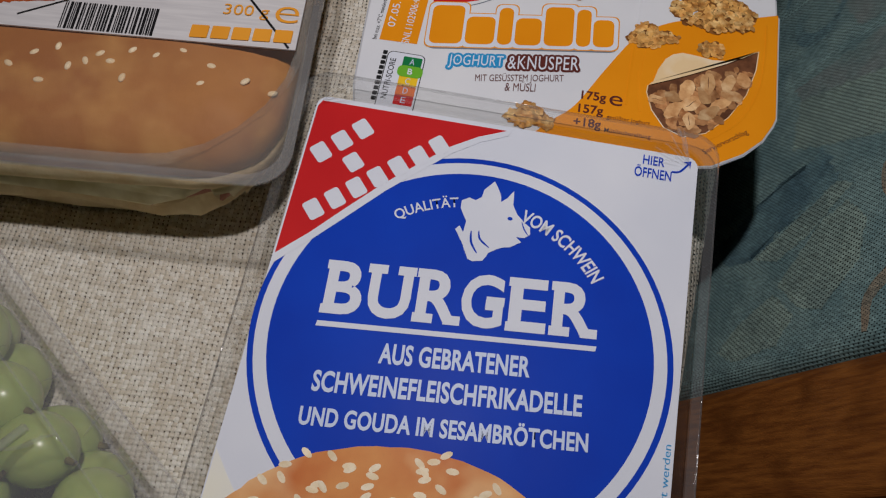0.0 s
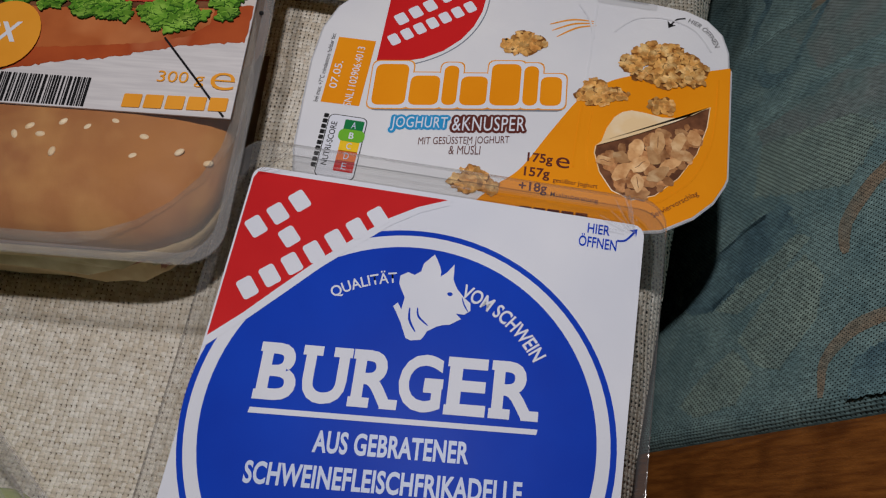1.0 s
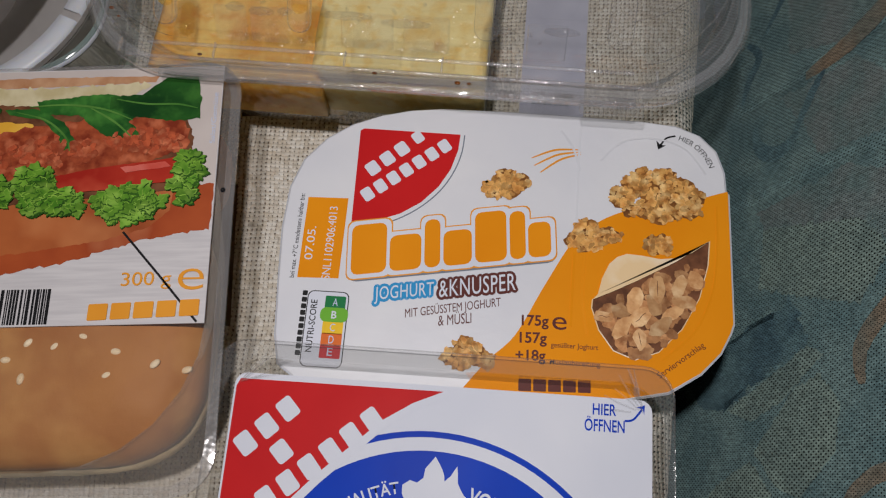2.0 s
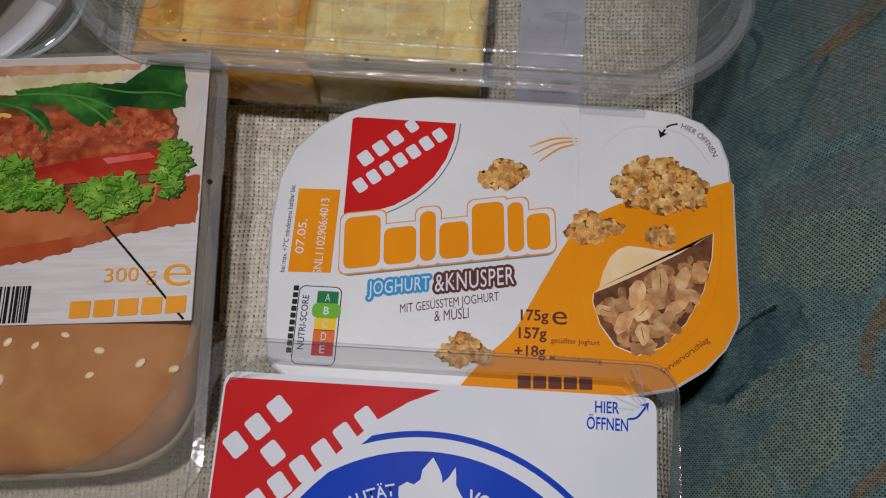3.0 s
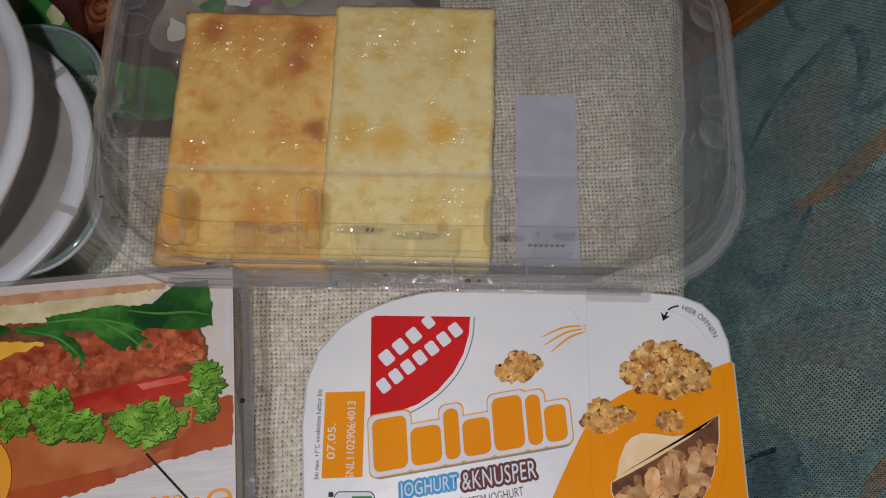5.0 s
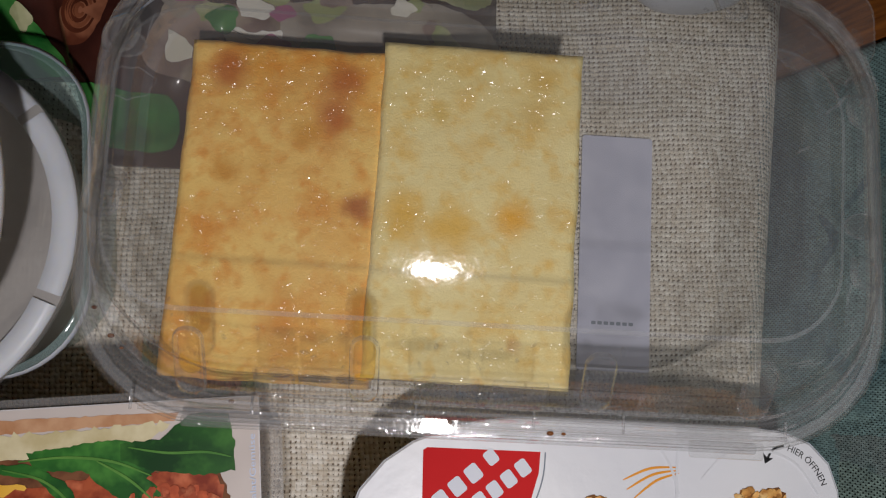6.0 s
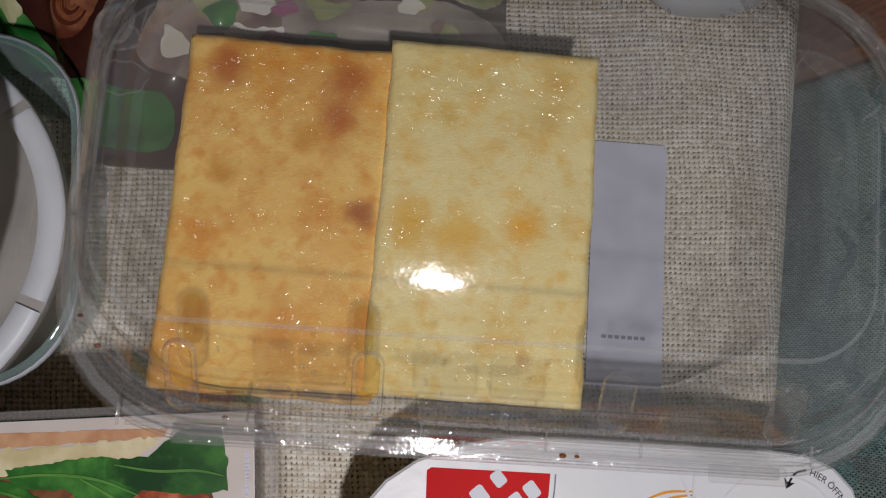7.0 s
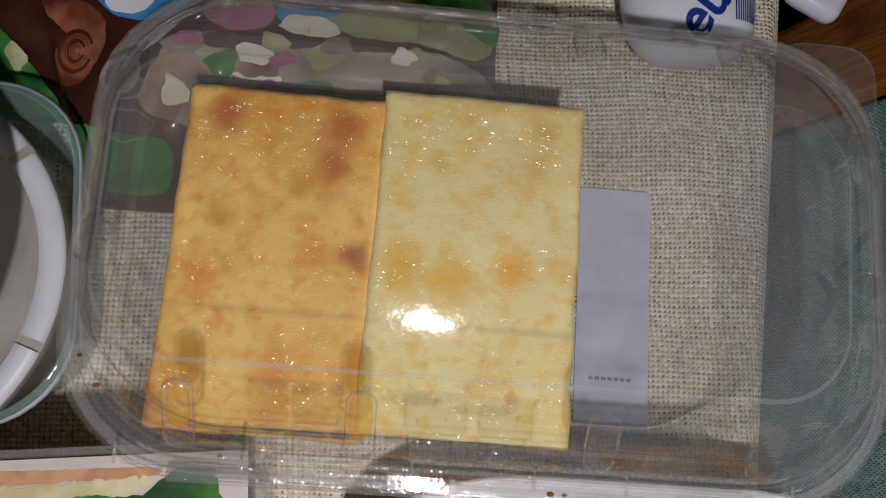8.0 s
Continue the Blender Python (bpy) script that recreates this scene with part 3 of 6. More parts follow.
def build_table():
    t = thing("table", pose(0, 0, FLOOR_Z), "wooden table under a beige linen cloth", "table")
    y0, y1, x0 = -0.55, 0.95, -0.85
    pts = [(x0, y0), (edge_x(y0) - 0.004, y0), (edge_x(y1) - 0.004, y1), (x0, y1)]
    part("tabletop", slab(pts, -FLOOR_Z - 0.036, -FLOOR_Z - 0.0012), BOARD, t)
    for lx, ly in ((-0.78, -0.48), (-0.78, 0.88), (edge_x(-0.48) - 0.08, -0.48), (edge_x(0.88) - 0.08, 0.88)):
        part("leg", box(0.06, 0.06, -FLOOR_Z - 0.036, 0.004, lx, ly, (-FLOOR_Z - 0.036) / 2), WOOD, t)


build_table()


def build_linen():
    """Plain weave: warp and weft threads over and under each other, with open points between them."""
    p, q = 0.00178, 0.2
    st = p * q
    x0, y0, y1 = -0.205, -0.06, 0.43
    nx, ny = int((edge_x(y1) - x0) / st) + 8, int((y1 - y0) / st)
    gx = x0 + st * np.arange(nx)
    gy = y0 + st * np.arange(ny)
    X, Y = np.meshgrid(gx, gy)
    rng = np.random.RandomState(3)
    ja, jb = rng.uniform(-1, 1, 2000) * 0.00011, rng.uniform(-1, 1, 2000) * 0.00011
    a = math.radians(-4.0)
    U = X * math.cos(a) + Y * math.sin(a) + 0.0006 * np.sin(Y * 55) + 0.0004 * np.sin(Y * 150 + X * 40)
    V = -X * math.sin(a) + Y * math.cos(a) + 0.0006 * np.sin(X * 48) + 0.0004 * np.sin(X * 130 + Y * 50)
    iu, iv = np.round(U / p), np.round(V / p)
    ku, kv = iu.astype(int) % 2000, iv.astype(int) % 2000
    wu = 0.67 + 0.17 * rng.rand(2000)[ku]
    wv = 0.67 + 0.17 * rng.rand(2000)[kv]
    du = (U - iu * p - ja[ku]) / (p * 0.5 * wu)
    dv = (V - iv * p - jb[kv]) / (p * 0.5 * wv)
    warp = 0.00042 * np.sqrt(np.clip(1 - du ** 2, 0, 1)) + 0.00030 * np.cos(np.pi * (V / p + iu))
    weft = 0.00042 * np.sqrt(np.clip(1 - dv ** 2, 0, 1)) - 0.00030 * np.cos(np.pi * (U / p + iv))
    warp[np.abs(du) > 1] = -0.0008
    weft[np.abs(dv) > 1] = -0.0008
    H = np.maximum(warp, weft)
    hole = H < -0.00033
    slow = 0.0003 * np.sin(X * 31 + 1) * np.sin(Y * 27)
    Z = np.clip(H, -0.0007, 1) - 0.0003 + slow
    # the hem turns down over the table's edge
    over = X - (0.077 + 0.19 * Y) + 0.004
    k = np.clip(over, 0, None)
    Z = Z - np.where(k > 0, k * k * 90 + k * 0.4, 0)
    co = np.stack([X, Y, Z], -1).reshape(-1, 3)
    idx = np.arange(nx * ny).reshape(ny, nx)
    keep = ~(hole[:-1, :-1] | hole[1:, 1:] & hole[1:, :-1]) & (over[:-1, :-1] < 0.009)
    # nothing shows under the printed packs
    for ax, ay, bx, by in ((-0.195, 0.165, -0.055, 0.222), (-0.025, 0.02, 0.060, 0.118), (0.0, 0.15, 0.085, 0.195), (-0.055, 0.252, 0.036, 0.316), (-0.205, -0.06, -0.10, 0.0)):
        keep &= ~((X > ax) & (X < bx) & (Y > ay) & (Y < by))[:-1, :-1]
    f = np.stack([idx[:-1, :-1], idx[:-1, 1:], idx[1:, 1:], idx[1:, :-1]], -1)[keep]
    me = bpy.data.meshes.new("tablecloth")
    me.vertices.add(len(co))
    me.vertices.foreach_set("co", co.astype(np.float32).ravel())
    me.loops.add(f.size)
    me.loops.foreach_set("vertex_index", f.astype(np.int32).ravel())
    me.polygons.add(len(f))
    me.polygons.foreach_set("loop_start", np.arange(0, f.size, 4, dtype=np.int32))
    me.polygons.foreach_set("loop_total", np.full(len(f), 4, dtype=np.int32))
    me.polygons.foreach_set("use_smooth", np.ones(len(f), dtype=bool))
    me.update(calc_edges=True)
    at = me.attributes.new("weave", "FLOAT_VECTOR", "POINT")
    at.data.foreach_set("vector", np.stack([U / p, V / p, np.zeros_like(U)], -1).astype(np.float32).ravel())
    me.materials.append(LINEN)
    tagged(new("tablecloth", me), "coarse beige linen cloth with open plain weave on the table", "tablecloth", kind="stuff")


build_linen()


# ---- upholstered chair beside the table ----
def build_chair():
    n = Vector((-1, 0.183, 0.382)).normalized()
    s = Vector((0.183, 1, 0)).normalized()
    u = n.cross(s) * -1
    m = Matrix(((u.x, s.x, n.x, 0.116), (u.y, s.y, n.y, 0), (u.z, s.z, n.z, 0), (0, 0, 0, 1)))
    c = thing("chair", m, "wooden chair with teal patterned upholstered back", "chair")
    # the padded back: up the slope is x, along the table is y
    bm = bmesh.new()
    a0, a1, b0, b1 = -0.30, 0.22, 0.081, 0.357
    na, nb = 60, 140
    g = []
    for i in range(na + 1):
        row = []
        for j in range(nb + 1):
            x, y = a0 + (a1 - a0) * i / na, b0 + (b1 - b0) * j / nb
            e = min(y - b0, b1 - y, x - a0, a1 - x)
            z = 0.0 - 0.006 * max(0, 1 - e / 0.006) ** 2
            for cr, dp in ((0.2585 + 0.02 * max(x, 0) ** 1.2, 0.0016), (0.2145 + 0.001 * math.sin(x * 90), 0.0012)):
                z -= dp * math.exp(-((y - cr) / 0.0016) ** 2) * (1 if x > -0.03 else 0.3)
            row.append(bm.verts.new((x, y, z)))
        g.append(row)
    for i in range(na):
        for j in range(nb):
            bm.faces.new((g[i][j], g[i + 1][j], g[i + 1][j + 1], g[i][j + 1]))
    bd = [e for e in bm.edges if e.is_boundary]
    ex = bmesh.ops.extrude_edge_only(bm, edges=bd)["geom"]
    for v in ex:
        if isinstance(v, bmesh.types.BMVert):
            v.co.z -= 0.035
    back = part("back_cushion", bm, TEAL, c, "teal woven upholstery with navy and tan motifs", True)
    z = 0.00014
    def motif(name, pts, mat, amp=0.0012, zz=z):
        part(name, flat([(q, p) for p, q in ragged([(a / 1000, b / 1000) for a, b in pts], 0.0012, amp, 4.0)], zz), mat, back)
    def stroke(name, pts, w, mat, zz=z):
        path = curve([(b / 1000, a / 1000) for a, b in pts], 9)
        path = [(x + 0.0006 * noise.noise((x * 900, y * 900, 3)), y + 0.0006 * noise.noise((x * 900, y * 900, 8))) for x, y in path]
        part(name, ribbon(path, w, zz), mat, back)
    motif("woven_leaf", [(146, -52), (158, -26), (168, 8), (158, 14), (150, 16), (140, -10), (132, -28), (134, -44)], NAVY, 0.004)
    motif("woven_leaf", [(139, -8), (150, 16), (146, 24), (132, 4), (126, -12), (131, -26)], TEALMESH, zz=0.00022)
    motif("openwork_leaf", [(115, -10), (136, 10), (140, 22), (129, 31), (114, 29), (99, 13), (104, 0)], TEALMESH)
    motif("openwork_leaf", [(200, -8), (190, 40), (176, 52), (160, 40), (168, 14), (176, -10)], TEALMESH, 0.002)
    motif("grey_patch", [(208, -12), (212, 34), (200, 60), (176, 66), (186, 30), (194, -4)], GREYTEAL, 0.002, 0.00008)
    motif("grey_patch", [(254, 0), (252, 40), (232, 60), (218, 58), (220, 22), (238, 12)], GREYTEAL, 0.002, 0.00008)
    motif("grey_patch", [(300, 4), (312, 40), (296, 46), (282, 38), (268, 54), (262, 34), (272, 4)], GREYTEAL, 0.002, 0.00008)
    motif("openwork_leaf", [(104, -30), (112, -12), (100, 0), (90, -8), (88, -30), (94, -42)], TEALMESH, 0.0016)
    motif("dotted_patch", [(84, 44), (97, 46), (101, 62), (96, 84), (84, 84)], NAVY)
    stroke("tan_arc", [(86, 33), (98, 34), (106, 44), (108, 60), (102, 76)], 0.0055, TAN)
    stroke("tan_stripe", [(134, 40), (146, 40), (158, 52), (166, 74)], 0.007, TAN)
    stroke("tan_stripe", [(257, 14), (260, 36), (268, 58), (276, 80)], 0.009, TAN)
    stroke("navy_curl", [(288, -12), (297, -4), (309, 11), (317, 34), (319, 48)], 0.0040, NAVY)
    stroke("navy_curl", [(322, 46), (312, 53), (298, 53), (287, 46)], 0.0062, NAVY)
    stroke("navy_curl", [(287, 46), (283, 54), (284, 66), (280, 80)], 0.0042, NAVY)
    stroke("navy_curl", [(247, -15), (238, -13), (231, -5), (231, 4), (235, 10)], 0.0066, NAVY)
    stroke("navy_curl", [(234, 8), (242, 13), (250, 19), (255, 24)], 0.0045, NAVY)
    stroke("navy_curl", [(352, 16), (344, 18), (335, 22), (331, 27)], 0.0036, NAVY)
    stroke("navy_curl", [(291, -22), (281, -14), (272, -20), (262, -24)], 0.0050, NAVY)
    # wooden frame
    part("side_post", box(0.55, 0.047, 0.045, 0.004, -0.04, 0.0565, -0.024), WOOD, c)
    part("side_post", box(0.55, 0.047, 0.045, 0.004, -0.04, 0.3815, -0.024), WOOD, c)
    part("back_rail", box(0.05, 0.276, 0.03, 0.004, 0.245, 0.219, -0.025), WOOD, c)
    # near-black panel closing the back, the inside's darkness put into its colour
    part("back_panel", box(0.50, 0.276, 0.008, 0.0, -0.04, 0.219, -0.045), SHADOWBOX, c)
    # seat and legs
    inv = m.inverted()
    def wpart(name, bm, mat):
        bmesh.ops.transform(bm, matrix=inv, verts=bm.verts)
        part(name, bm, mat, c)
    wpart("seat", box(0.42, 0.40, 0.07, 0.012, -0.12, 0.24, -0.34), TEAL)
    for lx, ly in ((-0.29, 0.08), (-0.29, 0.40), (0.03, 0.08), (0.06, 0.40)):
        wpart("leg", box(0.04, 0.04, 0.375, 0.003, lx, ly, -0.5625), WOOD)


build_chair()


# ---- burger pack ----
def mm(pts):
    return [(x / 1000, y / 1000) for x, y in pts]


def slab_word(words, widths, x, y, h, slope, z):
    """Heavy slab-serif capitals: the letters with bars at the feet and heads of their stems."""
    bm = bmesh.new()
    serif = {"B": [(0, 0, 0.40), (0, 1, 0.36)], "U": [(-0.02, 1, 0.40), (0.60, 1, 0.38)], "R": [(0, 0, 0.42), (0, 1, 0.36), (0.64, 0, 0.34)], "G": [(0.52, 0.46, 0.42)], "E": [(0, 0, 0.5), (0, 1, 0.5)]}
    for ch, (u, w) in zip(words, widths):
        g = letters(ch, w * (0.97 if ch == "G" else 0.88), h, 0.028)
        for v in g.verts:
            v.co.x += u + w * (-0.05 if ch == "G" else 0.05)
        me = bpy.data.meshes.new("tmp")
        g.to_mesh(me)
        g.free()
        bm.from_mesh(me)
        bpy.data.meshes.remove(me)
        for sx, sy, sw in serif[ch]:
            t = h * 0.17
            y0 = sy * (h - t) if sy != 0.46 else h * 0.42
            flat([(u + sx * w, y0), (u + (sx + sw) * w, y0), (u + (sx + sw) * w, y0 + t), (u + sx * w, y0 + t)], 0.00002, bm)
    for v in bm.verts:
        v.co = (x + v.co.x - 0.6 * slope * v.co.y, y + v.co.y + slope * v.co.x, z + v.co.z)
    return bm


def pig_head():
    """A plain white animal-head shape."""
    return mm([(59.5, -19.7), (61.8, -23.2), (62.6, -26.2), (64.2, -24.6), (65.8, -22.0), (66.2, -26.4), (68.0, -29.4), (70.4, -31.6), (72.2, -33.0), (72.6, -35.2), (71.2, -36.6), (68.6, -36.8), (70.4, -38.2), (67.4, -40.2), (63.8, -41.4), (61.6, -43.2), (60.2, -45.9), (57.4, -46.8), (56.0, -46.2), (53.6, -41.8), (50.6, -37.6), (51.6, -36.2), (53.2, -38.2), (53.4, -34.4), (51.0, -30.4), (50.8, -28.0), (53.0, -26.6), (54.8, -27.2), (56.6, -25.8), (57.0, -23.2)])


def build_burger_pack():
    t = thing("burger_pack", pose(-0.035, 0.136, 0.0605, 1.6, 0, -6.2), "clear plastic pack with white, red and blue printed burger label", "food pack")
    L, W = 0.150, 0.1195
    cx, cy = W / 2, -L / 2
    # clear tray with a stepped flange, and its inner wall
    fl = ring(0.133, L + 0.019, 0.009, 6, cx, cy + 0.0005)
    wall = ring(0.127, L + 0.010, 0.012, 6, cx, cy)
    low = ring(0.112, L - 0.006, 0.016, 6, cx, cy)
    bm = loft(bmesh.new(), [(low, -0.0525), (ring(0.118, L, 0.014, 6, cx, cy), -0.030), (wall, -0.004), (wall, -0.0026), (fl, -0.0026), (fl, -0.0014), (wall, -0.0010)], True, False)
    part("tray", bm, TRAYCLEAR, t, "clear plastic tray")
    lip = loft(bmesh.new(), [(fl, -0.0032), (ring(0.1335, L + 0.0195, 0.0092, 6, cx, cy + 0.0005), -0.0022), (fl, -0.0012)], False, False)
    part("rim", lip, PETEDGE, t, "bright edge of the clear tray")
    bm = bmesh.new()
    bmesh.ops.create_uvsphere(bm, u_segments=32, v_segments=16, radius=1, matrix=Matrix.Translation((cx, cy, -0.028)) @ Matrix.Diagonal((0.052, 0.06, 0.0235, 1)))
    part("burger_bun", bm, BUN, t, "brown burger bun inside the tray", True)
    # label card
    out = ring(W, L, 0.0035, 4, cx, cy)
    lab = part("label", slab(out, -0.0006, 0.0), WHITE, t, "white card label with blue disc and red corner")
    part("red_corner", flat(mm([(1.6, -1.8), (60.5, -1.6), (52, -5.4), (44, -10.6), (36, -18.0), (26, -27.6), (17, -37.5), (9, -46.6), (5.2, -50.4), (0.6, -55.2), (0.6, -4)]), 0.00016), RED, lab, "red printed corner")
    ox, oy = 0.0585, -0.0720
    def disc(r, z, mat, name):
        pts = [p for p in ellipse(ox, oy, r, r, 0, 96)]
        part(name, flat(pts, z), mat, lab)
    disc(0.0591, 0.00006, BLUE, "outer_ring")
    disc(0.0574, 0.00009, WHITE, "white_ring")
    disc(0.0537, 0.00012, BLUE, "blue_disc")
    part("white_border", flat(mm([(62, -0.9), (60.5, -1.6), (52, -5.4), (44, -10.6), (36, -18.0), (26, -27.6), (17, -37.5), (9, -46.6), (4.4, -51.2), (0.6, -55.0), (0.4, -58.6), (5.2, -53.6), (10.6, -48.2), (18.8, -39.2), (27.8, -29.2), (37.6, -19.8), (45.2, -12.6), (53, -7.2), (61, -3.4)]), 0.00019), WHITE, lab)
    # brand words as plain white blocks on the red corner
    def blocks(x, y, turn, n, w, h, gap, name="brand_block"):
        block_parts(name, [(i * (w + gap), 0, w, h) for i in range(n)], pose(x, y, 0.00024, 0, 0, turn), WHITE, lab, 0.0009)
    blocks(0.0060, -0.0240, 44, 3, 0.0050, 0.0064, 0.0025)
    blocks(0.0164, -0.0254, 44, 1, 0.0050, 0.0060, 0)
    blocks(0.0084, -0.0432, 41, 7, 0.0048, 0.0064, 0.0024)
    # animal head and words
    part("head_shape", flat(ragged(pig_head(), 0.0015, 0.0003, 2), 0.00024), WHITE, lab)
    bm = ribbon(curve(mm([(55.4, -37.2), (56.0, -40.8), (58.2, -44.0)])), 0.0007, 0.00030)
    ribbon(curve(mm([(57.6, -36.8), (58.4, -39.4), (61.4, -41.6)])), 0.0006, 0.00030, True, bm)
    ribbon(curve(mm([(69.6, -31.6), (70.6, -33.8), (72.0, -35.6)])), 0.0004, 0.00030, True, bm)
    flat(ellipse(0.0660, -0.0312, 0.0008, 0.0006, 0, 10), 0.00030, bm)
    part("head_lines", bm, BLUE, lab)
    part("word", arc_put(letters("QUALITÄT", 0.0185, 0.0046, 0.014), ox, oy, 0.0418, -36.5, 0.00024), WHITE, lab, "white printed word")
    part("word", arc_put(letters("VOM SCHWEIN", 0.0285, 0.0044, 0.02), ox, oy, 0.0418, 14.5, 0.00024), WHITE, lab, "white printed words")
    ws = [0.0121, 0.0138, 0.0138, 0.0123, 0.0121, 0.0138]
    us, acc = [], 0.0
    for w in ws:
        us.append((acc, w))
        acc += w * 1.005
    part("headline", slab_word("BURGER", us, 0.0176, -0.0703, 0.0162, 0.090, 0.00024), WHITE, lab, "large white slab-serif headline")
    part("underline", flat(mm([(17.6, -74.2), (95.6, -66.8), (95.8, -65.3), (17.8, -72.6)]), 0.00024), WHITE, lab)
    for s, x, y, w, h in (("AUS GEBRATENER", 0.0372, -0.0816, 0.0418, 0.0060), ("SCHWEINEFLEISCHFRIKADELLE", 0.0210, -0.0925, 0.0735, 0.0060), ("UND GOUDA IM SESAMBRÖTCHEN", 0.0198, -0.1020, 0.0775, 0.0062)):
        part("text_line", put(letters(s, w, h, 0.03, 0.02, 1.04), x, y, 0.00024, 5.4), PALEBLUE, lab, "pale printed text line")
    part("text_line", put(letters("HIER", 0.0066, 0.0032, 0.015), 0.1028, -0.0050, 0.0002, 0), BLUE, lab)
    part("text_line", put(letters("ÖFFNEN", 0.0112, 0.0042, 0.015), 0.1006, -0.0096, 0.0002, 0), BLUE, lab)
    bm = ribbon(curve(mm([(111.8, -6.2), (114.2, -5.6), (116.6, -2.6)])), 0.0006, 0.0002, False)
    flat(mm([(117.4, -1.4), (115.0, -2.2), (116.8, -2.6), (117.2, -4.2)]), 0.0002, bm)
    part("arrow", bm, BLUE, lab)
    part("text_line", put(letters("gefügt werden", 0.0215, 0.0026, 0.0), 0.1192, -0.1100, 0.0002, 90), SKY, lab, "small blue edge text")
    # printed bun with sesame
    part("bun_picture", flat(ragged(ellipse(0.0530, -0.148, 0.0555, 0.0455, 3, 60, 3, 177), 0.002, 0.0005, 3), 0.00028), BUNPIC, lab, "printed sesame bun")
    rnd = random.Random(5)
    bm = bmesh.new()
    for i in range(150):
        a, q = rnd.uniform(8, 172), math.sqrt(rnd.uniform(0.02, 1.14))
        x, y = 0.0530 + 0.0525 * q * math.cos(radians(a)), -0.148 + 0.043 * q * math.sin(radians(a))
        flat(ellipse(x, y, 0.0018, 0.0009, rnd.uniform(-50, 50), 10), 0.00032 + i * 1e-7, bm)
    part("printed_seeds", bm, SEEDPIC, lab)["kind"] = "stuff"
    part("cream_fade", flat(mm([(0.4, -112), (5, -118), (10, -124), (12, -132), (6, -144), (0.4, -148)]), 0.00014), CREAMPIC, lab)
    # clear film over the card
    bm = bmesh.new()
    n = 14
    g = [[bm.verts.new((cx - 0.0632 + 0.1264 * i / n, cy - (L + 0.009) / 2 + (L + 0.009) * j / n, 0.0013 + 0.0004 * noise.noise((i * 0.7, j * 0.7, 3)))) for j in range(n + 1)] for i in range(n + 1)]
    for i in range(n):
        for j in range(n):
            bm.faces.new((g[i][j], g[i + 1][j], g[i + 1][j + 1], g[i][j + 1]))
    part("film", bm, FILM, t, "glossy clear film", True)
    # puckers of the film at the corners of the card
    rnd = random.Random(21)
    for qx, qy, a0 in ((0.002, -0.003, 225), (W - 0.003, -0.004, 315)):
        for k in range(9):
            a = radians(a0 + 180 + rnd.uniform(-44, 44))
            r0, r1 = rnd.uniform(0.0, 0.004), rnd.uniform(0.006, 0.014)
            bm = ribbon([(qx + r * math.cos(a) + 0.0003 * math.sin(9 * r / r1 + k), qy + r * math.sin(a)) for r in (r0, (r0 + r1) / 2, r1)], 0.0005, 0.0019)
            for i, v in enumerate(bm.verts):
                v.co.z += 0.0003 * (i % 2)
            part("film_pucker", bm, SHINE, t)


build_burger_pack()


# ---- yoghurt cup ----
def cup_outline(k=0.0):
    pts = [(-36.9, -12.9), (-29, -7.4), (-19.7, -3.6), (-10, -1.2), (0, 0), (20, 0.2), (45.3, -0.3), (66, -1.0), (77.6, -2.2), (85, -5.2), (90.2, -10.6), (92.6, -18), (92.9, -24.5), (93.8, -25.5), (93.8, -68), (92.8, -71), (89.5, -77.5), (83.5, -84), (73.8, -90.4), (60, -93.4), (20, -94.5), (-20, -95), (-36, -94.2), (-43.4, -89), (-45.4, -80), (-46.8, -62), (-47.8, -45), (-47, -31), (-43.6, -21)]
    mx, my = 23.0, -48.0
    return mm([(x + (mx - x) * k, y + (my - y) * k) for x, y in pts])


